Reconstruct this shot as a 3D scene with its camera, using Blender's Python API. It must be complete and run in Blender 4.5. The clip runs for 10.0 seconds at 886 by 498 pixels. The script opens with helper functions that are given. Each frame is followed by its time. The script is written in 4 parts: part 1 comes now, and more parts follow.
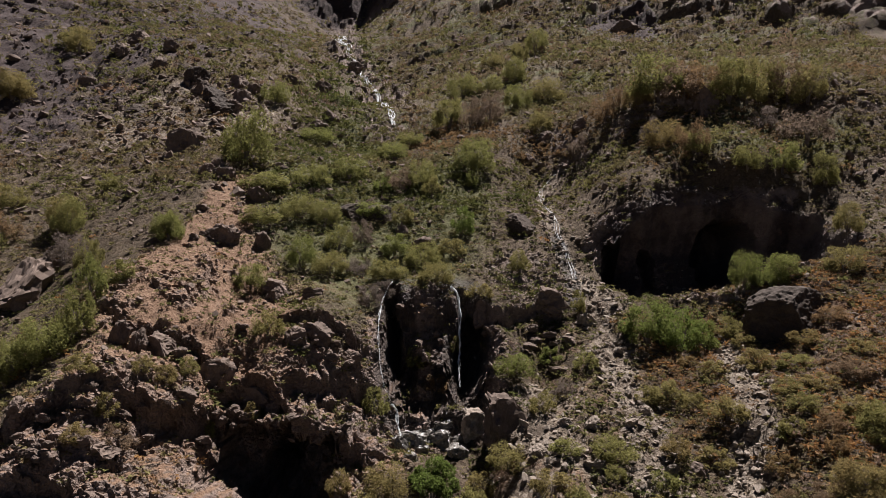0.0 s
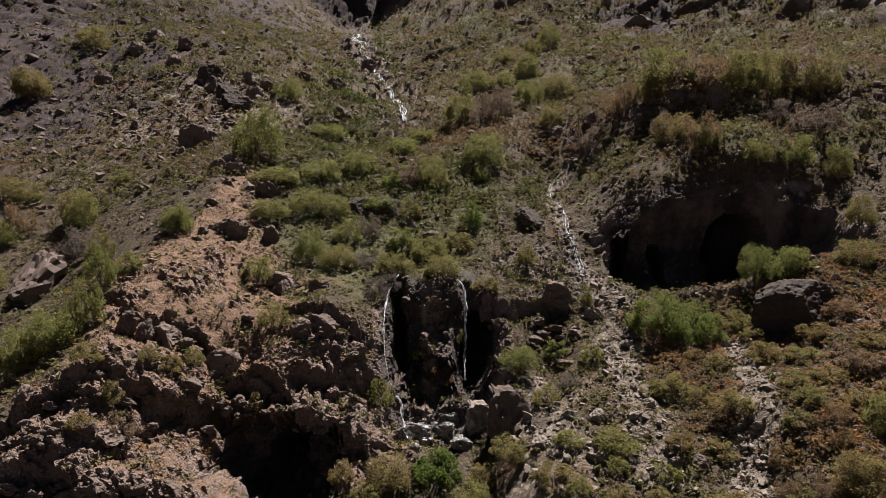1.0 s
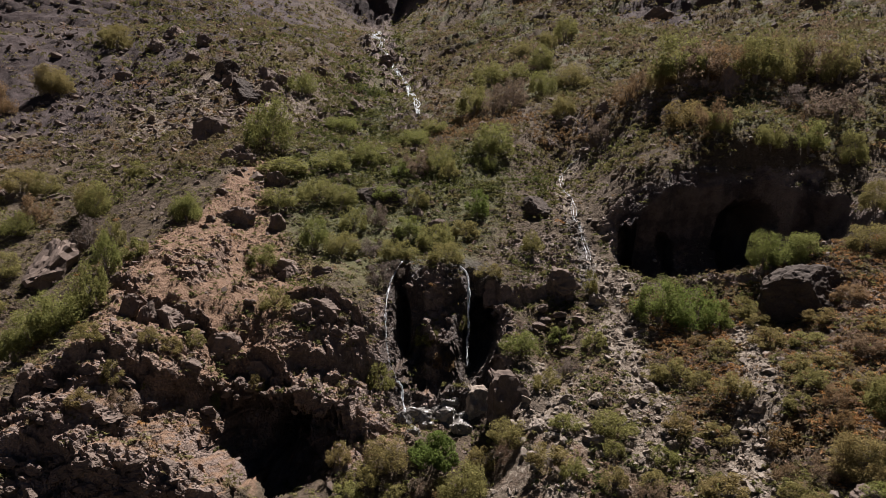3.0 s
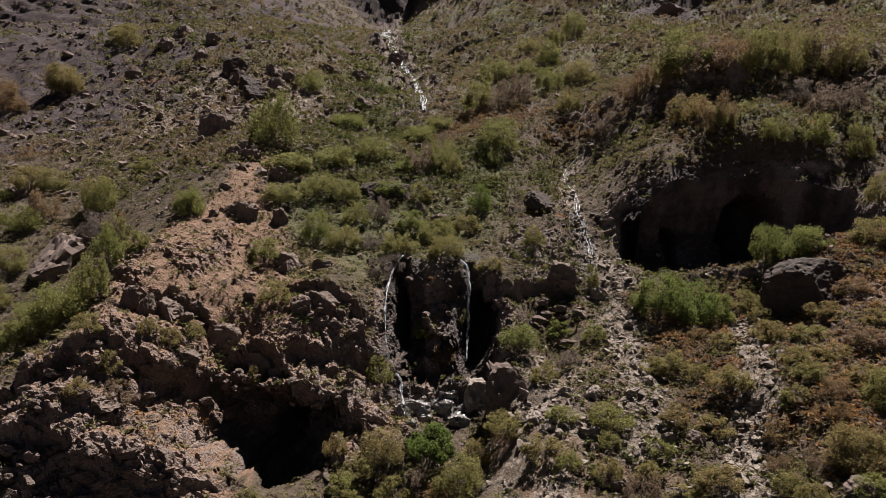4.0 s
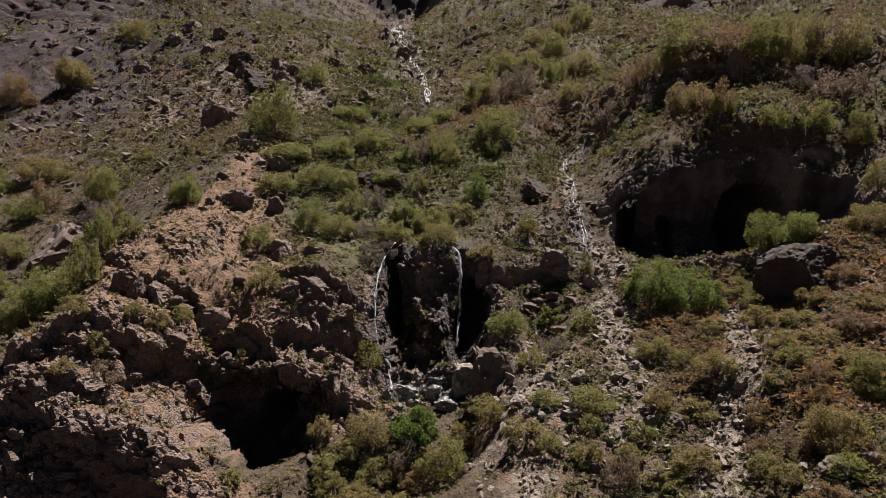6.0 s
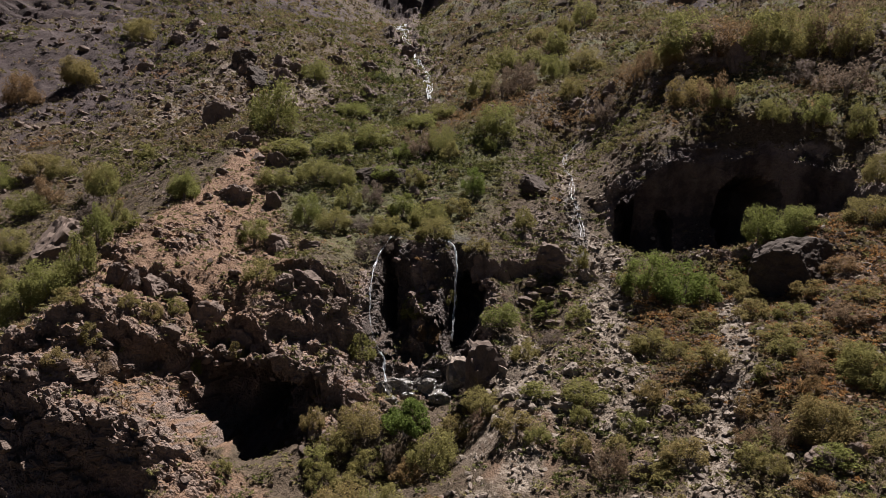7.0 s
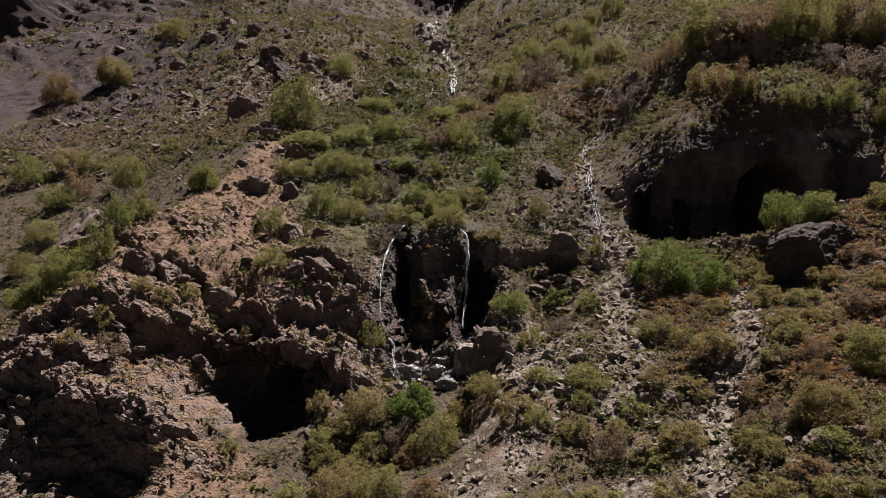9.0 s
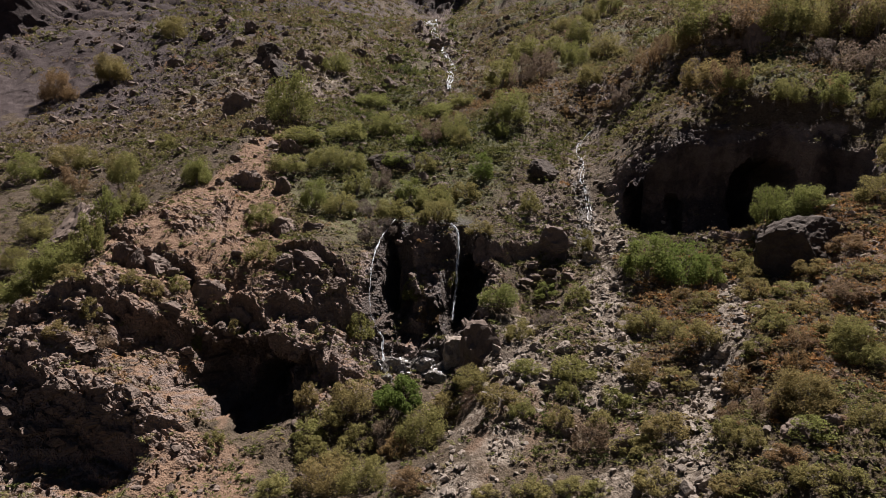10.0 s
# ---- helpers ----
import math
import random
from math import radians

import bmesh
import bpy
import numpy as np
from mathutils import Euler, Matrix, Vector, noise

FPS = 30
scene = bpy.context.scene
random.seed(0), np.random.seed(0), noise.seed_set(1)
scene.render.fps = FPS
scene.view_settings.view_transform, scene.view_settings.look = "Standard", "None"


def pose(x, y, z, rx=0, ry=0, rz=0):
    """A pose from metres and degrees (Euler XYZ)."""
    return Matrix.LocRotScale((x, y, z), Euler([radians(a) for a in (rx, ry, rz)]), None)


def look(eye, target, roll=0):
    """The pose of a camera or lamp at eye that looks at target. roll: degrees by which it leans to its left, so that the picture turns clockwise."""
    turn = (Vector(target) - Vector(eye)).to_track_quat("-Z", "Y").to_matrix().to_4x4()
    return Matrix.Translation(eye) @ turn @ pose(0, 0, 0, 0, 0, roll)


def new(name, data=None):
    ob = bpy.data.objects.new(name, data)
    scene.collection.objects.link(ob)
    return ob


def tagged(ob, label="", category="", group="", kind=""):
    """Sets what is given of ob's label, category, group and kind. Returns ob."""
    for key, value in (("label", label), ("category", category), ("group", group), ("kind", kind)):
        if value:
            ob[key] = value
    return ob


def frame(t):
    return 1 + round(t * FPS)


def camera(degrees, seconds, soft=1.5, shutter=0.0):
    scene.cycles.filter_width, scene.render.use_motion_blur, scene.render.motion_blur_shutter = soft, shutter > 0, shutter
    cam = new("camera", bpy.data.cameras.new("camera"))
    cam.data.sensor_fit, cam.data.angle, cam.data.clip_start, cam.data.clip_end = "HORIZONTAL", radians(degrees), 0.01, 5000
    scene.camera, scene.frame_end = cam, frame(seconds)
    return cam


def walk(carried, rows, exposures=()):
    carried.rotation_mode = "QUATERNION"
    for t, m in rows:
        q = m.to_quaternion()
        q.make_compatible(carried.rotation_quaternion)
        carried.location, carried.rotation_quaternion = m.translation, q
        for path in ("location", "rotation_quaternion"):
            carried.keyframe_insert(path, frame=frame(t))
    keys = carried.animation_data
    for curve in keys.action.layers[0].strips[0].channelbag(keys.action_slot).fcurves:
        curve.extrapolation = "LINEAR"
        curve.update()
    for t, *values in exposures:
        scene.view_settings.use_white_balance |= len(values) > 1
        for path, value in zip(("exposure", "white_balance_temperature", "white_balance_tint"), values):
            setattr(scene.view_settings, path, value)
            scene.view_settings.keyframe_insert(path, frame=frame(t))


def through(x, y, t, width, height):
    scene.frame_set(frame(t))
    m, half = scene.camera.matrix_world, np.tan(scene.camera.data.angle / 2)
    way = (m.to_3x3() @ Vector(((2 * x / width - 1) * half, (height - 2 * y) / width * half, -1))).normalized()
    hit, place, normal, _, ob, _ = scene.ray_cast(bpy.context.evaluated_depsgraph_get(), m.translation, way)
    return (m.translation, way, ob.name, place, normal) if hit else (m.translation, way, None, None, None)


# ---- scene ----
cam = camera(65.0, 10.0, soft=0.8)
PATH = [
    (0, (3.456, -57.294, 10.802), (3.492, -55.294, 10.807), 1.0),
    (0.5, (3.903, -57.295, 10.575), (3.911, -55.295, 10.577), 1.0),
    (1, (4.373, -57.338, 10.356), (4.359, -55.338, 10.357), 1.0),
    (1.5, (4.836, -57.335, 10.1), (4.802, -55.335, 10.1), 0.9),
    (2, (5.282, -57.313, 9.856), (5.231, -55.314, 9.855), 0.9),
    (2.5, (5.734, -57.305, 9.598), (5.665, -55.306, 9.597), 0.9),
    (4, (7.251, -57.302, 8.887), (7.124, -55.306, 8.884), 0.9),
    (4.5, (7.785, -57.3, 8.684), (7.644, -55.305, 8.679), 0.9),
    (5, (8.287, -57.28, 8.465), (8.135, -55.286, 8.458), 0.9),
    (5.5, (8.779, -57.248, 8.247), (8.615, -55.255, 8.238), 0.9),
    (7, (10.37, -57.179, 7.58), (10.168, -55.19, 7.57), 0.9),
    (7.5, (10.853, -57.139, 7.364), (10.631, -55.152, 7.352), 0.9),
    (8, (11.392, -57.097, 7.178), (11.126, -55.114, 7.166), 0.9),
    (8.5, (11.932, -57.079, 6.968), (11.638, -55.101, 6.954), 0.8),
    (9, (12.489, -57.03, 6.739), (12.178, -55.054, 6.725), 0.8),
    (9.5, (13.033, -56.993, 6.513), (12.711, -55.019, 6.499), 0.8),
    (10, (13.521, -56.985, 6.332), (13.201, -55.011, 6.316), 0.8),
]
walk(cam, [(t, look(eye, target, roll)) for t, eye, target, roll in PATH])


# ---- world, sun ----
SUN_AZ, SUN_EL = radians(32), radians(68)          # from behind the mountain, a little to its right
world = bpy.data.worlds.new("sky")
scene.world = world
world.use_nodes = True
sky = world.node_tree.nodes.new("ShaderNodeTexSky")
sky.sky_type, sky.sun_disc = "NISHITA", False
sky.sun_elevation, sky.sun_rotation = SUN_EL, SUN_AZ
sky.altitude, sky.air_density, sky.dust_density = 4000, 0.14, 0.0      # thin, clear mountain air
background = world.node_tree.nodes["Background"]
background.inputs["Strength"].default_value = 0.05
world.node_tree.links.new(sky.outputs["Color"], background.inputs["Color"])
sun = new("sun", bpy.data.lights.new("sun", "SUN"))
sun.data.energy, sun.data.angle, sun.data.color = 5.0, radians(0.5), (1.0, 0.925, 0.92)
toward = Vector((math.sin(SUN_AZ) * math.cos(SUN_EL), math.cos(SUN_AZ) * math.cos(SUN_EL), math.sin(SUN_EL)))
sun.matrix_world = look(toward * 300, (0, 0, 0))
scene.view_settings.exposure = 1.23


# ---- materials ----
def shader(name, rough=0.9, specular=0.2):
    m = bpy.data.materials.new(name)
    m.use_nodes = True
    b = m.node_tree.nodes["Principled BSDF"]
    b.inputs["Roughness"].default_value = rough
    b.inputs["Specular IOR Level"].default_value = specular
    return m, m.node_tree, b


def add(nt, kind, values=None, **props):
    n = nt.nodes.new(kind)
    for key, value in props.items():
        setattr(n, key, value)
    for key, value in (values or {}).items():
        if isinstance(value, bpy.types.NodeSocket):
            nt.links.new(value, n.inputs[key])
        else:
            n.inputs[key].default_value = value
    return n


def noise_at(nt, co, scale, detail=4.0, rough=0.6, warp=0.0):
    return add(nt, "ShaderNodeTexNoise", {"Vector": co, "Scale": scale, "Detail": detail, "Roughness": rough, "Distortion": warp}).outputs["Fac"]


def ramp(nt, fac, *stops):
    r = add(nt, "ShaderNodeValToRGB", {"Fac": fac})
    while len(r.color_ramp.elements) < len(stops):
        r.color_ramp.elements.new(0.5)
    for e, (at, col) in zip(r.color_ramp.elements, stops):
        e.position, e.color = at, (*col, 1)
    return r.outputs["Color"]


def mixed(nt, fac, a, b, blend="MIX"):
    m = add(nt, "ShaderNodeMix", data_type="RGBA", blend_type=blend)
    for key, value in ((0, fac), (6, a), (7, b)):
        if isinstance(value, bpy.types.NodeSocket):
            nt.links.new(value, m.inputs[key])
        else:
            m.inputs[key].default_value = (*value, 1) if isinstance(value, tuple) else value
    return m.outputs[2]


def maths(nt, op, a, b=0.0, c=0.0, clamp=False):
    m = add(nt, "ShaderNodeMath", {0: a, 1: b, 2: c}, operation=op, use_clamp=clamp)
    return m.outputs[0]


def relief(nt, b, height, strength, distance):
    bump = add(nt, "ShaderNodeBump", {"Height": height, "Strength": strength, "Distance": distance})
    nt.links.new(bump.outputs["Normal"], b.inputs["Normal"])


def ragged(nt, mask, grain, spread=0.5):
    """A mask with an uneven edge: sharpened where grain breaks it up."""
    t = maths(nt, "ADD", mask, maths(nt, "MULTIPLY", maths(nt, "SUBTRACT", grain, 0.5), spread * 2))
    return maths(nt, "MULTIPLY_ADD", maths(nt, "SUBTRACT", t, 0.5), 3.5, 0.5, clamp=True)


def ground_material():
    m, nt, b = shader("hillside", 0.92, 0.15)
    co = add(nt, "ShaderNodeTexCoord").outputs["Object"]
    big, mid = noise_at(nt, co, 0.11, 5, 0.6), noise_at(nt, co, 0.8, 6, 0.65)
    fine, grit = noise_at(nt, co, 4.5, 6, 0.7), noise_at(nt, co, 19.0, 4, 0.7)
    stone = add(nt, "ShaderNodeTexVoronoi", {"Vector": co, "Scale": 3.2, "Randomness": 1.0})
    pebble = add(nt, "ShaderNodeTexVoronoi", {"Vector": co, "Scale": 9.0, "Randomness": 1.0})
    crack = add(nt, "ShaderNodeTexVoronoi", {"Vector": co, "Scale": 1.3, "Randomness": 1.0}, feature="DISTANCE_TO_EDGE")
    k = add(nt, "ShaderNodeSeparateColor", {"Color": add(nt, "ShaderNodeAttribute", attribute_name="kinds").outputs["Color"]})
    l = add(nt, "ShaderNodeSeparateColor", {"Color": add(nt, "ShaderNodeAttribute", attribute_name="covers").outputs["Color"]})
    earth = ramp(nt, fine, (0.25, (0.036, 0.026, 0.018)), (0.5, (0.086, 0.063, 0.044)), (0.78, (0.182, 0.140, 0.104)))
    specks = ramp(nt, noise_at(nt, co, 1.7, 5, 0.75), (0.40, (0.42, 0.40, 0.38)), (0.52, (1.0, 1.0, 1.0)))
    earth = mixed(nt, 0.8, earth, specks, "MULTIPLY")
    earth = mixed(nt, maths(nt, "MULTIPLY", big, 0.7), earth, ramp(nt, mid, (0.3, (0.056, 0.046, 0.028)), (0.7, (0.111, 0.087, 0.053))))
    red = ramp(nt, fine, (0.25, (0.100, 0.062, 0.040)), (0.55, (0.190, 0.122, 0.080)), (0.8, (0.325, 0.236, 0.170)))
    rock = ramp(nt, mid, (0.25, (0.115, 0.087, 0.073)), (0.5, (0.233, 0.181, 0.154)), (0.72, (0.348, 0.281, 0.244)))
    rock = mixed(nt, 0.45, rock, ramp(nt, grit, (0.3, (0.081, 0.063, 0.052)), (0.75, (0.311, 0.255, 0.222))))
    rock = mixed(nt, maths(nt, "MULTIPLY", k.outputs["Green"], 0.55), rock, red)
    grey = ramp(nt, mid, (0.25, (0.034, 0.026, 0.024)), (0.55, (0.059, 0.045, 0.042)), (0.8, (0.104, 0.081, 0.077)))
    scree = ramp(nt, stone.outputs["Color"], (0.15, (0.080, 0.062, 0.046)), (0.5, (0.152, 0.122, 0.092)), (0.9, (0.26, 0.22, 0.175)))
    moss = ramp(nt, fine, (0.3, (0.046, 0.050, 0.021)), (0.7, (0.108, 0.102, 0.048)))
    col = mixed(nt, ragged(nt, k.outputs["Green"], mid), earth, red)
    col = mixed(nt, ragged(nt, k.outputs["Blue"], fine), col, scree)
    col = mixed(nt, ragged(nt, l.outputs["Red"], fine), col, moss)
    col = mixed(nt, ragged(nt, k.outputs["Red"], mid, 0.35), col, rock)
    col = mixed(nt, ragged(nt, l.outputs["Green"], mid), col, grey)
    # darker for wetted rock and for shade painted into the recesses
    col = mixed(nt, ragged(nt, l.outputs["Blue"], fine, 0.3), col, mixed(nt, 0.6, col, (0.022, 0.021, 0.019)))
    nt.links.new(col, b.inputs["Base Color"])
    nt.links.new(maths(nt, "MULTIPLY_ADD", l.outputs["Blue"], -0.5, 0.92), b.inputs["Roughness"])
    h = maths(nt, "ADD", maths(nt, "MULTIPLY", fine, maths(nt, "MULTIPLY_ADD", k.outputs["Red"], -0.3, 0.5)), maths(nt, "MULTIPLY", grit, 0.12))
    h = maths(nt, "ADD", h, maths(nt, "MULTIPLY", pebble.outputs["Distance"], -0.18))
    h = maths(nt, "ADD", h, maths(nt, "MULTIPLY", maths(nt, "MINIMUM", crack.outputs["Distance"], 0.12), maths(nt, "MULTIPLY", k.outputs["Red"], 2.5)))
    chip = add(nt, "ShaderNodeTexVoronoi", {"Vector": co, "Scale": 4.2, "Randomness": 1.0}, feature="DISTANCE_TO_EDGE")
    h = maths(nt, "ADD", h, maths(nt, "MULTIPLY", maths(nt, "MINIMUM", chip.outputs["Distance"], 0.2), maths(nt, "MULTIPLY", k.outputs["Red"], 1.2)))
    relief(nt, b, h, 1.0, 0.45)
    return m


def rock_material(name, dark, mean, light, scale=1.0, rough=0.88):
    m, nt, b = shader(name, rough, 0.2 if rough > 0.5 else 0.5)
    geo = add(nt, "ShaderNodeTexCoord").outputs["Object"]
    rand = add(nt, "ShaderNodeObjectInfo").outputs["Random"]
    isle = add(nt, "ShaderNodeNewGeometry").outputs["Random Per Island"]
    mid, grit = noise_at(nt, geo, 2.2 * scale, 6, 0.65), noise_at(nt, geo, 14.0 * scale, 5, 0.7)
    col = ramp(nt, mid, (0.25, dark), (0.5, mean), (0.78, light))
    col = mixed(nt, 0.4, col, ramp(nt, grit, (0.3, dark), (0.7, light)))
    tone = maths(nt, "MULTIPLY_ADD", maths(nt, "ADD", rand, isle), 0.35, 0.6)
    col = mixed(nt, 1.0, col, add(nt, "ShaderNodeCombineColor", {0: tone, 1: tone, 2: tone}).outputs[0], "MULTIPLY")
    nt.links.new(col, b.inputs["Base Color"])
    relief(nt, b, maths(nt, "ADD", mid, maths(nt, "MULTIPLY", grit, 0.4)), 0.7, 0.12 / scale)
    return m


def leaf_material(name, stops, through=0.35, own=False):
    """Foliage: each plant's own tone, each leaf a little off it, and light that comes through."""
    m, nt, b = shader(name, 0.8, 0.05)
    isle = add(nt, "ShaderNodeNewGeometry").outputs["Random Per Island"]
    rand = add(nt, "ShaderNodeObjectInfo").outputs["Random"]
    if own:
        tone = add(nt, "ShaderNodeSeparateColor", {"Color": add(nt, "ShaderNodeObjectInfo").outputs["Color"]}).outputs["Red"]
    else:
        tone = add(nt, "ShaderNodeAttribute", attribute_name="tone").outputs["Fac"]
    at = maths(nt, "ADD", tone, maths(nt, "MULTIPLY", maths(nt, "SUBTRACT", rand, 0.5), 0.12), clamp=True)
    col = ramp(nt, at, *stops)
    dim = maths(nt, "MULTIPLY_ADD", isle, 0.8, 0.6)
    col = mixed(nt, 1.0, col, add(nt, "ShaderNodeCombineColor", {0: dim, 1: dim, 2: dim}).outputs[0], "MULTIPLY")
    nt.links.new(col, b.inputs["Base Color"])
    tr = add(nt, "ShaderNodeBsdfTranslucent", {"Color": col})
    mix = add(nt, "ShaderNodeMixShader", {0: through, 1: b.outputs[0], 2: tr.outputs[0]})
    nt.links.new(mix.outputs[0], nt.nodes["Material Output"].inputs["Surface"])
    return m


def bark_material():
    m, nt, b = shader("bark", 0.85, 0.2)
    co = add(nt, "ShaderNodeTexCoord").outputs["Object"]
    g = noise_at(nt, co, 9.0, 4)
    nt.links.new(ramp(nt, g, (0.3, (0.07, 0.055, 0.045)), (0.7, (0.2, 0.17, 0.145))), b.inputs["Base Color"])
    return m


def water_material():
    m, nt, b = shader("white_water", 0.18, 0.5)
    co = add(nt, "ShaderNodeTexCoord").outputs["Object"]
    g = noise_at(nt, co, 6.0, 4)
    nt.links.new(ramp(nt, g, (0.3, (0.55, 0.58, 0.6)), (0.6, (0.85, 0.87, 0.88))), b.inputs["Base Color"])
    tr = add(nt, "ShaderNodeBsdfTranslucent", {"Color": (0.85, 0.87, 0.88, 1)})
    mix = add(nt, "ShaderNodeMixShader", {0: 0.4, 1: b.outputs[0], 2: tr.outputs[0]})
    nt.links.new(mix.outputs[0], nt.nodes["Material Output"].inputs["Surface"])
    relief(nt, b, g, 0.6, 0.05)
    return m


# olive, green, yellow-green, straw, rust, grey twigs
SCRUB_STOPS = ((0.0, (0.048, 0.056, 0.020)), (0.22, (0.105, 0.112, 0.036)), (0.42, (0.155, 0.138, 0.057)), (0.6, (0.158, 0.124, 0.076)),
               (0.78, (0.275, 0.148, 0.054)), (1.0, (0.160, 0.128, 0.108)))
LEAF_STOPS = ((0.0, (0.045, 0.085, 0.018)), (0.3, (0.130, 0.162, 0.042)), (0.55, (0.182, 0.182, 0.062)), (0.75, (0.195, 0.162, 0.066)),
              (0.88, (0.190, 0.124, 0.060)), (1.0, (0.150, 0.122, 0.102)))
GROUND = ground_material()
ROCK = rock_material("brown_rock", (0.048, 0.036, 0.028), (0.100, 0.074, 0.059), (0.185, 0.144, 0.118))
DARK_ROCK = rock_material("dark_rock", (0.026, 0.020, 0.016), (0.056, 0.043, 0.034), (0.108, 0.085, 0.067), 1.4)
GREY_ROCK = rock_material("grey_rock", (0.055, 0.045, 0.037), (0.145, 0.118, 0.094), (0.35, 0.30, 0.245), 1.6)
WET_ROCK = rock_material("wet_rock", (0.045, 0.040, 0.036), (0.085, 0.078, 0.068), (0.20, 0.19, 0.17), 2.0, 0.25)
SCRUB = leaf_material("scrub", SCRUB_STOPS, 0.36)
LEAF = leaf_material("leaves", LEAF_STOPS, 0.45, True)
BARK = bark_material()
WATER = water_material()


# ---- landform (numpy only) ----
SA, CA = math.sin(radians(35)), math.cos(radians(35))


def softplus(t, w):
    return w * np.logaddexp(0, t / w)


def sstep(a, b, t):
    u = np.clip((t - a) / (b - a), 0, 1)
    return u * u * (3 - 2 * u)


def hash3(i, j, k, seed):
    h = (i * 374761393 + j * 668265263 + k * 2147483647 + seed * 974634777) & 0xFFFFFFFF
    h = ((h ^ (h >> 13)) * 1274126177) & 0xFFFFFFFF
    h = ((h ^ (h >> 16)) * 2246822519) & 0xFFFFFFFF
    return (h ^ (h >> 15)) / 4294967295.0


def vnoise(p, seed=0):
    """Smooth value noise, -1 to 1, at points (n, 3)."""
    i = np.floor(p).astype(np.int64)
    f = p - i
    f = f * f * f * (f * (f * 6 - 15) + 10)
    out = 0
    for a in (0, 1):
        for b in (0, 1):
            for c in (0, 1):
                w = (f[:, 0] if a else 1 - f[:, 0]) * (f[:, 1] if b else 1 - f[:, 1]) * (f[:, 2] if c else 1 - f[:, 2])
                out = out + w * hash3(i[:, 0] + a, i[:, 1] + b, i[:, 2] + c, seed)
    return out * 2 - 1


def fbm(p, octaves=4, seed=0, gain=0.5):
    return sum(gain ** o * vnoise(p * 2.0 ** o + 17.3 * o, seed + o) for o in range(octaves))


def cells(p, seed=0):
    """Cell noise: the nearest cell's random value, the distance to the joint with the next one, and the height of its own tilted face."""
    i = np.floor(p).astype(np.int64)
    d1, d2, val, tilt = np.full(len(p), 9.0), np.full(len(p), 9.0), np.zeros(len(p)), np.zeros(len(p))
    for a in (-1, 0, 1):
        for b in (-1, 0, 1):
            for c in (-1, 0, 1):
                q = i + (a, b, c)
                s = [hash3(q[:, 0], q[:, 1], q[:, 2], seed + t) for t in range(4)]
                o = [q[:, t] + s[t] - p[:, t] for t in range(3)]
                d = o[0] ** 2 + o[1] ** 2 + o[2] ** 2
                near = d < d1
                d2 = np.where(near, d1, np.minimum(d2, d))
                val = np.where(near, s[3], val)
                turn = s[3] * 37.0
                tilt = np.where(near, o[0] * np.sin(turn) + o[2] * np.cos(turn) + 0.5 * o[1] * np.sin(2.3 * turn), tilt)
                d1 = np.where(near, d, d1)
    return val, np.sqrt(d2) - np.sqrt(d1), tilt


def base_z(v):
    """The valley floor, then a mountainside of 0.62 that eases to 0.43."""
    return -24 + 0.62 * softplus(v + 50, 8) - 0.19 * softplus(v - 35, 15)


def place(x, v, n):
    """A point of the mountainside: across, up the slope's plan, out of the slope."""
    return np.stack([x, v - n * SA, base_z(v) + n * CA], -1)


STREAM = [(-28.7, 188), (-27, 170), (-22, 131), (-19, 120), (-16, 109), (-9.5, 88), (-8.3, 83), (-6, 66), (-3.2, 49.5), (-2.3, 42)]


SWELLS = []


def swell(x, v, rx, rv, height):
    """A rise (or, below zero, a hollow) of the mountainside, with its two radii."""
    SWELLS.append((x, v, rx, rv, height))


swell(110, 127, 47.5, 79.1, 9.65)
swell(-29, 183.5, 32.7, 54.6, -8.64)
swell(40, -57.5, 50.3, 29.6, 2.15)
swell(-57, 33, 26, 43.4, -3.45)
swell(70, 36, 24.8, 41.4, 6.75)
swell(45, -20, 22.7, 37.9, 7.07)
swell(-40, -58.5, 37.6, 22.1, 3.44)
swell(-69, 73.5, 33.1, 19.5, 5.34)
swell(-6.5, 73, 18.1, 30.1, -4.01)
swell(-38, 68.5, 17.3, 28.8, 3.79)
swell(29, 72, 21.9, 21.9, 3.7)
swell(-17, 58.5, 26.4, 15.5, -0.36)
swell(0.5, 123, 23.7, 13.9, -1.12)
swell(-13, 98, 12.4, 20.7, -5.43)
swell(-32.5, 96.5, 20.6, 12.1, 0.6)
swell(39, 29.5, 19.1, 11.2, 7.79)
swell(-19.5, -14, 11.3, 18.8, 6.14)
swell(20, -35, 17.6, 10.3, 2.08)
swell(-20, 18, 10.3, 17.2, 2.61)
swell(-23.5, 44, 8.1, 13.5, 1.84)
swell(-26.5, -8.5, 7.8, 13, -3.7)
swell(26, -2.5, 12.8, 7.5, -3.69)
swell(-9, 35.5, 12.5, 7.4, -2.67)
swell(2.5, 31, 6.9, 11.5, -1)
swell(-6.5, 73, 6.4, 10.6, -6.24)
swell(9.5, 25, 6.3, 10.5, 1.79)
swell(16.5, 22, 6.2, 10.4, -4.05)
swell(3.5, -14.5, 7.4, 7.4, -3.73)
swell(38, 9, 9.3, 5.4, -2.05)
swell(28, 14.5, 9.2, 5.4, 3.24)
swell(10, -22, 4.4, 7.4, 1.41)
swell(-21, -5.5, 7.4, 4.4, 1.8)
swell(24.5, -24, 7.3, 4.3, 2.79)
swell(42, 26, 4, 6.7, -2.8)
swell(31.5, 33, 4, 6.7, 2.29)
swell(-5, -6, 4, 6.6, 1.98)
swell(34.5, 14, 4.3, 4.3, 1.88)
swell(25.5, -16, 3.3, 5.4, 1.57)
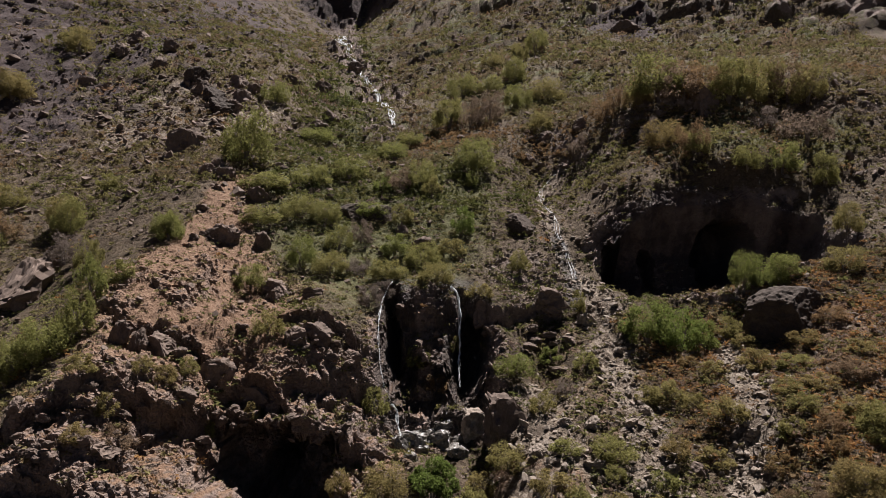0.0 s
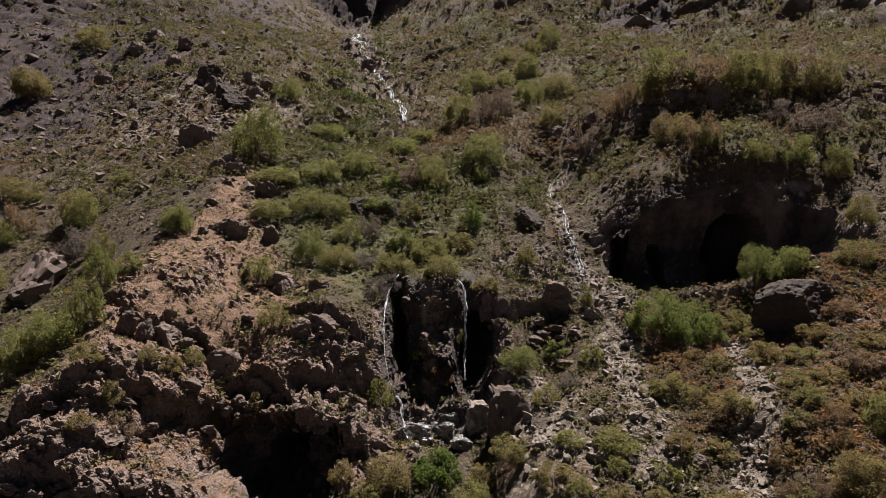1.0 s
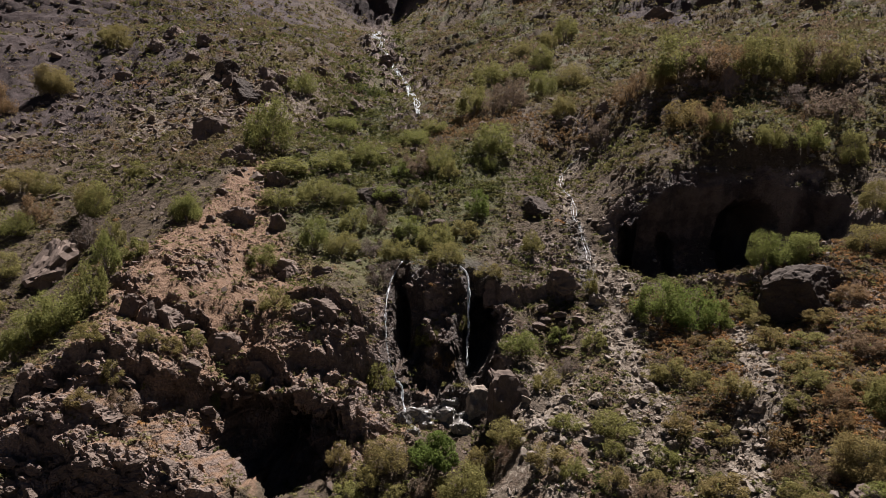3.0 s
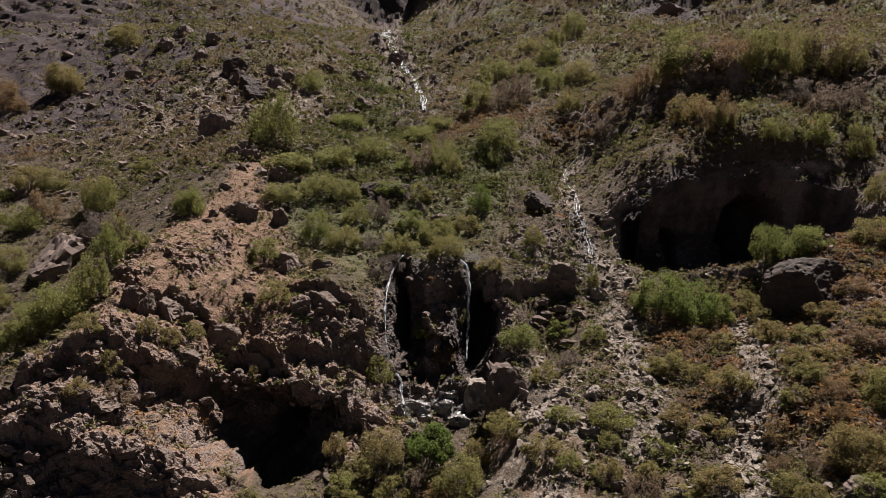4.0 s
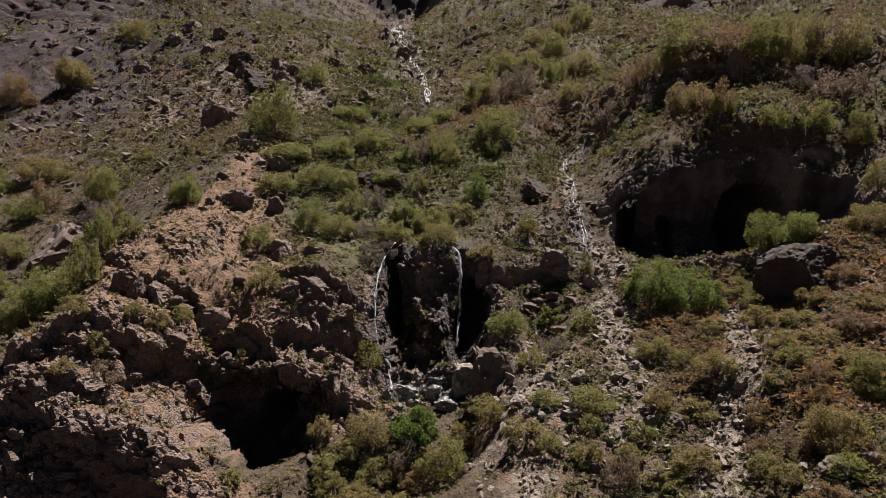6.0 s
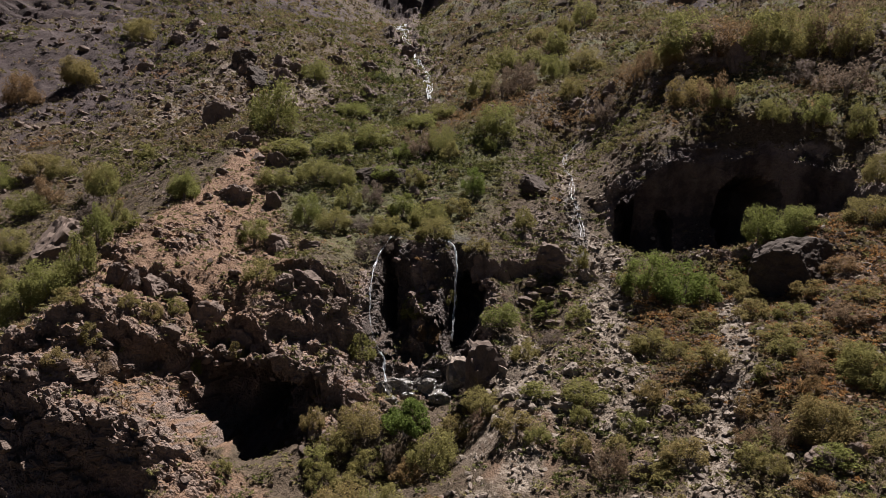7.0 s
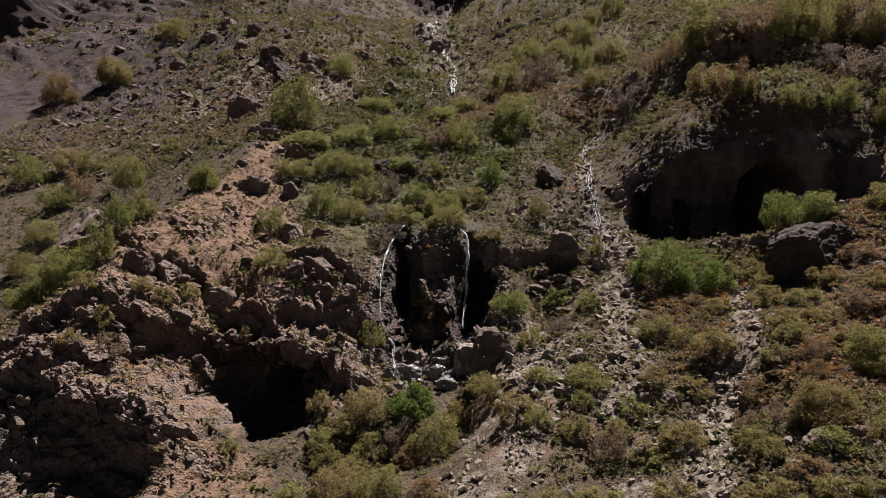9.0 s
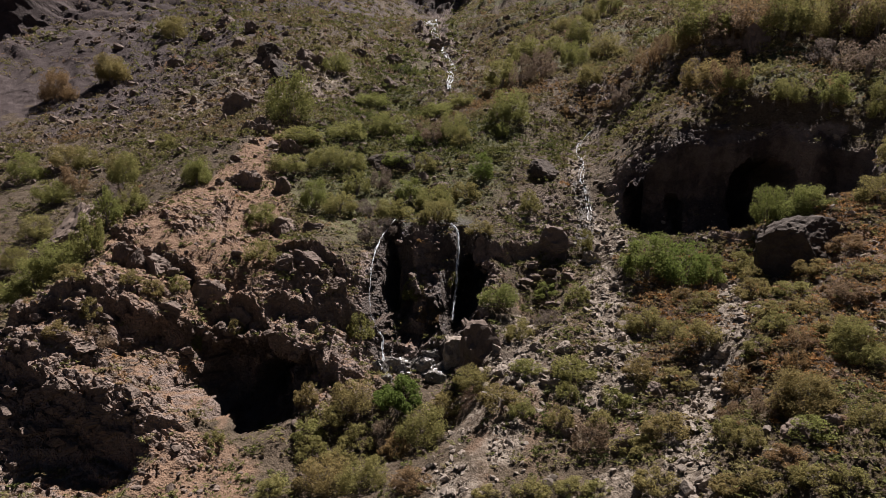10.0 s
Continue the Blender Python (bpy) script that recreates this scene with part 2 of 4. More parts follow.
swell(18.5, -16, 3.2, 5.3, -0.02)
swell(23.5, 9, 3.1, 5.1, 1.74)
swell(19.5, 6, 5.1, 3, -1.55)
swell(-1, -20, 3.9, 3.9, -0.98)
swell(33, -1.5, 2.7, 4.6, 1.7)
swell(16, -22, 4.5, 2.7, -0.62)
swell(16.5, -0.5, 2.7, 4.5, -0.59)
swell(3, -0.5, 4.4, 2.6, 1.57)
swell(20, -1.5, 2.6, 4.4, 1.59)
swell(-10, -3.5, 3.3, 3.3, -0.97)
swell(9, -2.5, 2.5, 4.2, 0.81)
swell(-11.5, -6.5, 4.1, 2.4, 1.04)
swell(-2.5, -5.5, 3.1, 3.1, 0.8)
swell(12, -6, 2.4, 4, -2.09)
swell(4, -10, 3.9, 2.3, -1.9)
swell(31.5, -10, 2.3, 3.9, 0.85)
swell(9, -9, 2.2, 3.7, 0.93)
swell(20, -11, 3.7, 2.2, -0.6)
swell(-9.5, -13, 2.2, 3.6, -1.6)
swell(-11.5, -14, 2.1, 3.5, 0.64)
swell(-15, -14.5, 2.7, 2.7, 1.8)
swell(-7, -16.5, 3.5, 2, -3.48)
swell(7, -15, 2, 3.4, -1.05)
swell(3.5, -14.5, 3.4, 2, 1.73)
swell(-2, -15, 2, 3.4, 0.91)
swell(-16, -18.5, 2, 3.3, 0.9)
swell(21.5, -17, 2.5, 2.5, -0.99)
swell(11, -15, 2.5, 2.5, 0.61)
swell(-11, -20, 3.1, 1.8, 1.37)
swell(-11, -22.5, 3, 1.8, -2.32)
swell(-5, -20.5, 1.8, 3, -1.59)
swell(-14, -24, 2.3, 2.3, -0.98)


def patch(x, v, x0, v0, rx, rv, turn=0.0, soft=0.35, power=2.0):
    """1 inside a rounded patch of the slope, 0 outside."""
    c, s = math.cos(radians(turn)), math.sin(radians(turn))
    a, b = ((x - x0) * c + (v - v0) * s) / rx, (-(x - x0) * s + (v - v0) * c) / rv
    r = (np.abs(a) ** power + np.abs(b) ** power) ** (1 / power)
    return 1 - sstep(1 - soft, 1 + soft, r)


def along(x, v, line, width, soft=0.6):
    """1 along a line of (x, v) corners, 0 further off than its width."""
    best = np.full(np.shape(x), 1e9)
    for (xa, va), (xb, vb) in zip(line, line[1:]):
        t = np.clip(((x - xa) * (xb - xa) + (v - va) * (vb - va)) / ((xb - xa) ** 2 + (vb - va) ** 2), 0, 1)
        best = np.minimum(best, np.hypot(x - xa - t * (xb - xa), v - va - t * (vb - va)))
    return 1 - sstep(width * (1 - soft), width, best)


def scarp(x, v, line, height, reach):
    """A step along a line of (x, v) corners: the brink stands out, its foot lies back."""
    xs, vs = [c[0] for c in line], [c[1] for c in line]
    d = v - np.interp(x, xs, vs)
    ends = sstep(xs[0] - 0.8, xs[0] + 0.5, x) * sstep(xs[-1] + 0.8, xs[-1] - 0.5, x)
    return height * ends * (0.48 * np.tanh(d / 0.16) - 0.27) * np.exp(-np.abs(d) / reach)


def form(x, v):
    """How far the slope stands out, without its fine relief."""
    n = np.zeros(np.shape(x))
    for x0, v0, rx, rv, height in SWELLS:
        n = n + height * np.exp(-((x - x0) / rx) ** 2 - ((v - v0) / rv) ** 2)
    wob = vnoise(np.stack([x * 0.55, v * 0.55, 0 * x], -1), 91)
    # the crags' main steps
    u = v + 0.45 * wob + 0.2 * vnoise(np.stack([x * 1.9, 0 * x, 0 * x], -1), 92)
    n = n + scarp(x, u, [(-24, -18.6), (-18.0, -16.6), (-16.6, -15.6), (-15.0, -14.8), (-14.0, -15.0), (-12.6, -14.7)], 1.8, 1.15)
    n = n + scarp(x, u, [(-26, -20.0), (-18, -20.3), (-15, -20.4), (-13, -20.6), (-11, -21.1), (-8.6, -21.7)], 1.7, 1.4)
    n = n + scarp(x, u, [(-12.4, -15.2), (-11.3, -14.2), (-10.6, -13.5), (-9.2, -12.6)], 2.6, 1.7)
    n = n + scarp(x, u, [(-9.6, -11.0), (-8.5, -10.8), (-7.0, -10.9), (-5.9, -11.6)], 1.7, 1.3)
    n = n + scarp(x, u, [(-6.2, -13.4), (-5.2, -12.9), (-3.8, -13.0), (-2.1, -13.1), (-0.4, -13.4)], 2.6, 1.6)
    n = n + scarp(x, u, [(-7.3, -6.0), (-5.6, -5.4), (-4.0, -5.3), (-2.6, -5.8), (-1.4, -6.8)], 1.0, 1.2)
    n = n + scarp(x, u, [(-5.6, -10.3), (-3.6, -9.9), (-1.6, -9.6), (-0.2, -9.3)], 1.3, 1.1)
    n = n + scarp(x, u, [(-16.8, -8.6), (-15.2, -9.2), (-13.8, -9.0)], 1.1, 0.9) + scarp(x, u, [(-13.6, -10.2), (-12.2, -9.6), (-10.8, -10.2)], 1.1, 0.9)
    n = n + scarp(x, u, [(9.9, -1.4), (12.1, -0.3), (14, -0.2)], 1.3, 1.2) + scarp(x, u, [(7.1, -1.2), (8.4, -1.6), (9.8, -2.3)], 1.3, 1.1)
    n = n + scarp(x, u, [(0.6, -2.2), (3, -2.7), (5.4, -2.0)], 2.0, 2.6)
    n = n - 0.8 * sstep(-20.3, -25.5, u) * sstep(-8.2, -12.0, x + 0.5 * (v + 22)) * sstep(-60, -30, v)
    n = n - 1.6 * patch(x, v, -6.4, -15.6, 2.6, 1.9, 0, 0.5)
    # the rock shelter under its brow, the deeper holes in it, and the rib beside them
    brow = 10.0 - 0.012 * (x - 30) ** 2 - 1.5 * sstep(25, 20, x) + 0.35 * wob
    n = n - 4.8 * sstep(18.4, 20.8, x) * sstep(40.2, 37.8, x) * sstep(0.6, 5.2, v) * sstep(brow, brow - 0.9, v)
    n = n - 8.5 * patch(x, v, 31.6, 5.9, 2.5, 2.9, soft=0.1, power=3) - 2.0 * patch(x, v, 23.8, 3.4, 0.9, 2.0, soft=0.3) - 1.6 * patch(x, v, 20.9, 3.2, 0.9, 2.6, soft=0.3)
    # the two grooves that the water has cut
    n = n - 2.0 * along(x, v, [(0.35, -0.8), (0.7, -3.5), (0.9, -6.0)], 0.9, 0.9)
    n = n - 1.3 * along(x, v, [(6.0, -0.6), (6.3, -3.0), (6.2, -5.5)], 0.9, 0.9) - 2.5 * patch(x, v, 6.7, -4.6, 1.6, 3.2, -8, 0.4)
    n = n - 1.2 * patch(x, v, 1.6, -6.0, 1.0, 2.0, 0, 0.5)
    # the valley's flanks rise on both sides of the stream
    off = np.abs(x - np.interp(v, [c[1] for c in STREAM[::-1]], [c[0] for c in STREAM[::-1]]))
    head = sstep(130, 190, v)
    n = n + (0.36 + 0.22 * head) * softplus(np.minimum(off, 150) - 11 + 8 * head, 3 - 1.5 * head) * sstep(75, 150, v)
    # the gorge at the head of the valley: steep walls with a cleft
    gate = 194 + 0.25 * np.abs(x + 27) + 9 * vnoise(np.stack([x * 0.10, 0 * x, 0 * x], -1), 93)
    n = n + 26 * sstep(gate - 10, gate + 32, v) * patch(x, v, -27, 250, 60, 70, 0, 0.3) * (1 - 0.55 * np.exp(-((x + 22) / 3.0) ** 2))
    # a grey buttress far up the slope
    n = n + 9 * patch(x, v, -121, 92, 15, 12, 30, 0.3, 3)
    return n


# ---- the mountainside, one sheet to the horizon ----
def axis(runs, far_lo, far_hi, grow=1.05):
    """Grid lines: runs of (from, to, step), then wider and wider on both sides."""
    a = [c for lo, hi, step in runs for c in np.arange(lo, hi, step)]
    s = runs[-1][2]
    while a[-1] < far_hi:
        s *= grow
        a.append(a[-1] + s)
    low, s = [a[0]], runs[0][2]
    while low[-1] > far_lo:
        s *= grow
        low.append(low[-1] - s)
    return np.array(low[:0:-1] + a)


def slopes(x, v):
    e = 0.25
    return (form(x + e, v) - form(x - e, v)) / (2 * e), (form(x, v + e) - form(x, v - e)) / (2 * e)


PATHWAY = [(8.6, -14.3), (8.6, -16), (9.6, -18), (9.6, -20), (10, -22), (9.8, -24), (9, -30)]


def kinds_at(x, v):
    """What covers the slope: rock, red earth, scree; green, grey slabs, wetness, the last two with painted shade."""
    dx, dv = slopes(x, v)
    p = np.stack([x, v, 0 * x], -1)
    wob = fbm(p * 0.35, 3, 5)
    rock = sstep(0.25, 0.95, dv + 0.45 * np.abs(dx) + 0.25 * wob)
    rock = np.maximum(rock, (0.75 + 0.25 * wob) * patch(x, v, -13.5, -18, 6.5, 9, 20))
    rock = np.maximum(rock, 0.8 * patch(x, v, -3, -12, 6, 5))
    rock = np.maximum(rock, 0.9 * patch(x, v, 4, -5.5, 5.5, 6.5))
    rock = np.maximum(rock, 0.6 * patch(x, v, 12, 3, 4, 5))
    rock = np.maximum(rock * (1 - 0.8 * patch(x, v, 31, 13.2, 11, 2.6, 0, 0.3)), patch(x, v, 30, 5.2, 11, 5.2, soft=0.12))
    rock = rock * (1 - 0.85 * patch(x, v, 36, 18.5, 13, 5.5, 0, 0.4))
    rock = np.maximum(rock, 0.35 * patch(x, v, -38, 48, 12, 14))
    rock = np.maximum(rock, 0.95 * patch(x, v, -122, 92, 18, 18))
    rock = np.maximum(rock, 0.95 * patch(x, v, -24, 235, 42, 30))
    rock = np.maximum(rock, 0.7 * along(x, v, STREAM, 7.0))
    rock = np.maximum(rock, sstep(0.05, 0.4, wob) * 0.85 * patch(x, v, -12.5, -6, 7, 11, 20, 0.45))
    rock = np.maximum(rock, sstep(0.1, 0.5, wob) * 0.4 * patch(x, v, -65, 62, 42, 44, 30, 0.4))
    red = 0.95 * patch(x, v, -12.5, -5, 6.5, 11, 20, 0.45) + 0.8 * patch(x, v, -15.5, 9, 2.5, 8, 5) + 0.6 * patch(x, v, -3, 0.5, 5, 3)
    red = red + 0.2 * patch(x, v, 8.5, -17, 3.5, 4) + 0.2 * patch(x, v, -30, 25, 22, 26, 0, 0.6) + 0.5 * patch(x, v, 33, -8, 9, 6) + 0.6 * patch(x, v, -5, -22.0, 3.0, 3.0)
    red = np.maximum(red, (0.3 + 0.3 * wob) * along(x, v, PATHWAY, 1.5)) + 0.1 * patch(x, v, 11, -22, 3, 4) + 0.4 * patch(x, v, 15, -11, 7, 13, 0, 0.5)
    scree = 0.8 * along(x, v, [(16.5, 3), (17, -4), (15.5, -10), (17.5, -15), (18, -22)], 4.0) * (0.42 + 0.8 * wob)
    scree = np.maximum(scree, along(x, v, [(26.2, -4), (25.6, -6.5), (24.0, -12), (22.5, -15.2), (21.0, -18.2), (19.8, -21), (19.2, -24), (17, -33)], 1.5))
    scree = np.maximum(scree, (0.45 + 0.6 * wob) * patch(x, v, 12, -12, 3, 5))
    scree = np.maximum(scree, along(x, v, [(19, 25), (16, 20.5), (15.3, 14), (15.6, 9), (16.2, 5), (15.8, 1)], 1.2))
    scree = np.maximum(scree, 0.55 * patch(x, v, -30, 38, 14, 16) + 0.3 * wob)
    scree = np.maximum(scree, (0.6 + 0.4 * wob) * patch(x, v, 9.5, -20, 2.6, 6, 0, 0.4))
    green = 0.5 * patch(x, v, 36, 18.5, 13, 5.5, 0, 0.4) + 0.9 * patch(x, v, -3, 20, 12, 24, 6, 0.4) + 0.4 * patch(x, v, 25, 60, 40, 40, 0, 0.6)
    green = np.maximum(green, sstep(25, 50, v) * (0.32 + 0.5 * wob) * sstep(-25, 0, x + 0.1 * v))
    # the last term darkens the shelter's wall: shade put into the colour
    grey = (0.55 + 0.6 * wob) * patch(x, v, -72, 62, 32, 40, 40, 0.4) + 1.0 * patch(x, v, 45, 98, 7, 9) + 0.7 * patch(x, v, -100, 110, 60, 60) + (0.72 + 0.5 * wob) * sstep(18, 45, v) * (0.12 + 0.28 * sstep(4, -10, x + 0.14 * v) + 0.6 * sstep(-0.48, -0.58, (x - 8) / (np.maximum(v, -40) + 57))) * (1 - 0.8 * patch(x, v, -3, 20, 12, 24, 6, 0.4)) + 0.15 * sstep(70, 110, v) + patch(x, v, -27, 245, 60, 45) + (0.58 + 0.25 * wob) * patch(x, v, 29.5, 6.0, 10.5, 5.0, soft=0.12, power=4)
    grey = grey * (1 - 0.6 * patch(x, v, -26, 34, 24, 26, 0, 0.4))
    # wetted rock by the falls, widened to paint the recess's shade
    wet_shade = np.maximum(along(x, v, [(0.5, 0), (0.9, -3), (1.2, -9)], 2.2), along(x, v, [(6, 0), (6.0, -3), (5.6, -9)], 3.0))
    wet_shade = np.maximum(wet_shade, along(x, v, [(15.6, 9), (16.2, 5), (15.8, 1)], 1.0))
    # streaks on the shelter's wall that also put its shade into the colour
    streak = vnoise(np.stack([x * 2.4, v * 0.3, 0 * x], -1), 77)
    wet_shade = np.maximum(wet_shade, patch(x, v, 29.5, 6.2, 10.5, 4.6, soft=0.1, power=4) * (0.2 + 0.42 * streak + 0.25 * wob))
    return [np.clip(k, 0, 1) for k in (rock, red, scree, green, grey, wet_shade)]


def rough_form(x, v):
    """The slope with its relief: blocks and joints in rock, hummocks in earth."""
    n = form(x, v)
    p = place(x, v, n)
    k = kinds_at(x, v)
    rock = k[0]
    far = np.clip((v - 30) / 80, 0, 1)
    n = n + (0.16 + 0.9 * far) * fbm(p * (0.45 - 0.35 * far)[:, None], 3, 11) + (0.10 + 0.25 * far) * fbm(p * (1.9 - 1.2 * far)[:, None], 2, 31)
    cave = patch(x, v, 29.5, 6.2, 10, 4.4, soft=0.12, power=4)
    on = np.flatnonzero((rock > 0.05) & (v > -45) & (v < 330))
    q, f = p[on], far[on]
    q = q + 0.35 * np.stack([vnoise(q * 0.8, 41), vnoise(q * 0.8, 42), vnoise(q * 0.8, 43)], -1)
    r = rock[on] * (1 - 0.75 * cave[on])
    r = r * (1 - 0.6 * sstep(150, 180, v[on])) * (1 - 0.6 * k[5][on]) * (1 - 0.8 * along(x[on], v[on], STREAM, 2.5))
    size = (1.9 + 6 * f)[:, None]
    val, joint, face = cells(q / size * (1, 1, 1.25), 3)
    small, split, facet = cells(q / size * 3.1 * (1, 1, 1.3), 7)
    # ledges: a steep or overhanging front, then a tread that runs back level
    big = 1 + 4 * f
    z = q[:, 2] + 0.12 * q[:, 0] * (q[:, 0] < 0)
    t = (z + 0.7 * vnoise(q * (0.5 / big)[:, None], 44) + 0.9 * val * big) / (1.7 * big)
    t = t - np.floor(t)
    n[on] += r * (0.5 + 1.45 * f) * (sstep(0.0, 0.2, t) - t)
    t = (z + 0.3 * vnoise(q * 1.3, 45) + 0.5 * small * big) / (0.62 * big)
    t = t - np.floor(t)
    n[on] += r * (0.18 + 0.45 * f) * (sstep(0.0, 0.25, t) - t)
    n[on] += r * ((val - 0.5) * (0.36 + 1.0 * f) + face * (0.45 + 0.7 * f) - 0.35 * np.exp(-(joint / 0.07) ** 2))
    n[on] += r * ((small - 0.5) * (0.2 + 0.4 * f) + facet * (0.17 + 0.4 * f) - 0.13 * np.exp(-(split / 0.1) ** 2))
    n[on] += r * (0.07 + 0.3 * f) * fbm(q * (3.6 / size), 3, 51)
    near = on[(v[on] < 26) & (v[on] > -32)]
    chip, gap, flake = cells(p[near] * (2.9, 2.9, 3.7), 9)
    n[near] += rock[near] * (1 - 0.9 * cave[near]) * (1 + 1.0 * sstep(-14, -17, v[near])) * ((chip - 0.5) * 0.11 + 0.12 * flake - 0.05 * np.exp(-(gap / 0.12) ** 2))
    stony = k[2] * (1 - rock)
    n = n + stony * 0.12 * fbm(p * 3.1, 2, 61)
    return n, k


XS = axis([(-120, -70, 1.0), (-70, -33, 0.45), (-33, -20, 0.2), (-20, 16, 0.13), (16, 45, 0.18), (45, 80, 0.6)], -2500, 2500, 1.09)
VS = axis([(-30, -22, 0.2), (-22, 4, 0.13), (4, 8.2, 0.18), (8.2, 11, 0.06), (11, 26, 0.2), (26, 60, 0.45), (60, 130, 0.9), (130, 240, 1.7)], -3500, 1500, 1.09)
gx, gv = [a.ravel() for a in np.meshgrid(XS, VS)]
gn, KINDS = rough_form(gx, gv)
SHEET = place(gx, gv, gn)
# the dark mouth in the shelter's back wall, and two slots beside it
inside = sstep(2.0, 3.5, gv) * sstep(11.2, 10.4, gv) * sstep(18, 19, gx) * sstep(40, 39, gx)
edge = 0.35 * vnoise(SHEET * 1.1, 97)
for x0, half, top, deep in ((31.6, 2.7, 14.1, 7.0), (20.3, 0.65, 11.7, 2.5), (24.0, 0.6, 11.3, 2.5)):
    arch = np.abs((SHEET[:, 0] - x0 + edge) / half) ** 2.2 + (np.maximum(SHEET[:, 2] - top + 0.9 * half + edge, 0) / (0.9 * half)) ** 2
    SHEET[:, 1] += deep * inside * sstep(1.15, 0.9, arch) * (SHEET[:, 2] > 4)
SHEET[:, 1] += inside * (0.35 * vnoise(SHEET * (0.9, 0.2, 0.22), 98) + 0.12 * vnoise(SHEET * (3.1, 0.5, 0.5), 99))
# hollows worn in under the crags' brinks and beside the falls: middle, half width and height, depth, stretch of slope
for x0, z0, half, tall, deep, low, high in (
        (-7.2, -2.6, 2.3, 2.4, 3.2, -18, -10.5), (-4.6, -3.7, 2.5, 2.0, 3.2, -18, -11),
        (-15.8, 1.2, 2.6, 0.8, 0.5, -17.5, -14), (-11.0, -0.9, 1.4, 1.6, 0.6, -17.5, -12.5),
        (6.9, 1.8, 1.3, 3.5, 2.8, -12, -0.5), (0.5, 2.8, 0.75, 2.5, 2.0, -9, -1), (3.1, 0.6, 1.9, 1.7, 1.6, -11, -3.0)):
    edge = 0.16 * vnoise(SHEET * 1.7, 101) + 0.10 * vnoise(SHEET * 4.3, 102)
    r = np.abs((SHEET[:, 0] - x0) / half + edge) ** 2.4 + np.abs((SHEET[:, 2] - z0) / tall + edge) ** 2.4
    SHEET[:, 1] += deep * sstep(1.15, 0.8, r) * sstep(low - 0.5, low + 0.5, gv) * sstep(high + 0.5, high - 0.5, gv) * (1 + 0.25 * vnoise(SHEET * 1.3, 103))
SHEET = SHEET.reshape(len(VS), len(XS), 3)
lay = np.cross(np.gradient(SHEET, axis=1), np.gradient(SHEET, axis=0))
level = sstep(0.62, 0.9, (lay[..., 2] / np.linalg.norm(lay, axis=2)).ravel())          # treads hold dust and earth
west = patch(gx, gv, -9, -9, 14, 18, 0, 0.3)
KINDS[1] = np.clip(KINDS[1] + (0.35 + 0.8 * level) * west * KINDS[0], 0, 1)
KINDS[0] = KINDS[0] * (1 - 0.6 * level)


def mesh_of(name, verts, faces, material, smooth=False, attrs=None):
    """A mesh from arrays, all faces with the same number of corners."""
    me = bpy.data.meshes.new(name)
    verts, faces = np.asarray(verts, np.float32), np.asarray(faces, np.int32)
    me.vertices.add(len(verts))
    me.vertices.foreach_set("co", verts.ravel())
    me.loops.add(faces.size)
    me.loops.foreach_set("vertex_index", faces.ravel())
    me.polygons.add(len(faces))
    me.polygons.foreach_set("loop_start", np.arange(0, faces.size, faces.shape[1], dtype=np.int32))
    me.polygons.foreach_set("use_smooth", np.full(len(faces), smooth))
    for key, values in (attrs or {}).items():
        values = np.asarray(values, np.float32)
        at = me.attributes.new(key, "FLOAT" if values.ndim == 1 else "FLOAT_COLOR", "POINT")
        at.data.foreach_set("value" if values.ndim == 1 else "color", values.ravel())
    me.update()
    me.validate()
    me.materials.append(material)
    return me


def build_ground():
    w, h = len(XS), len(VS)
    i = (np.arange(h - 1)[:, None] * w + np.arange(w - 1)).ravel()
    faces = np.stack([i, i + 1, i + w + 1, i + w], -1)
    one = np.ones(w * h)
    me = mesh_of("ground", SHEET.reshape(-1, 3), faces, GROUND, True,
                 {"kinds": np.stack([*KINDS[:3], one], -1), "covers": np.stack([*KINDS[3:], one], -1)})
    me.polygons.foreach_set("use_smooth", KINDS[0][i] < 0.3)
    tagged(new("ground", me), "stony brown mountainside with crags, scree and dry scrub", "hillside", kind="structure")


def spot(x, v):
    """Where the sheet lies at x, v, and its normal there."""
    x, v = np.atleast_1d(np.asarray(x, float)), np.atleast_1d(np.asarray(v, float))
    i = np.clip(np.searchsorted(XS, x) - 1, 1, len(XS) - 3)
    j = np.clip(np.searchsorted(VS, v) - 1, 1, len(VS) - 3)
    a, b = ((x - XS[i]) / (XS[i + 1] - XS[i]))[:, None], ((v - VS[j]) / (VS[j + 1] - VS[j]))[:, None]
    p = (SHEET[j, i] * (1 - a) + SHEET[j, i + 1] * a) * (1 - b) + (SHEET[j + 1, i] * (1 - a) + SHEET[j + 1, i + 1] * a) * b
    nrm = np.cross(SHEET[j, i + 2] - SHEET[j, i - 1], SHEET[j + 2, i] - SHEET[j - 1, i])
    return p, nrm / np.linalg.norm(nrm, axis=1)[:, None]


build_ground()


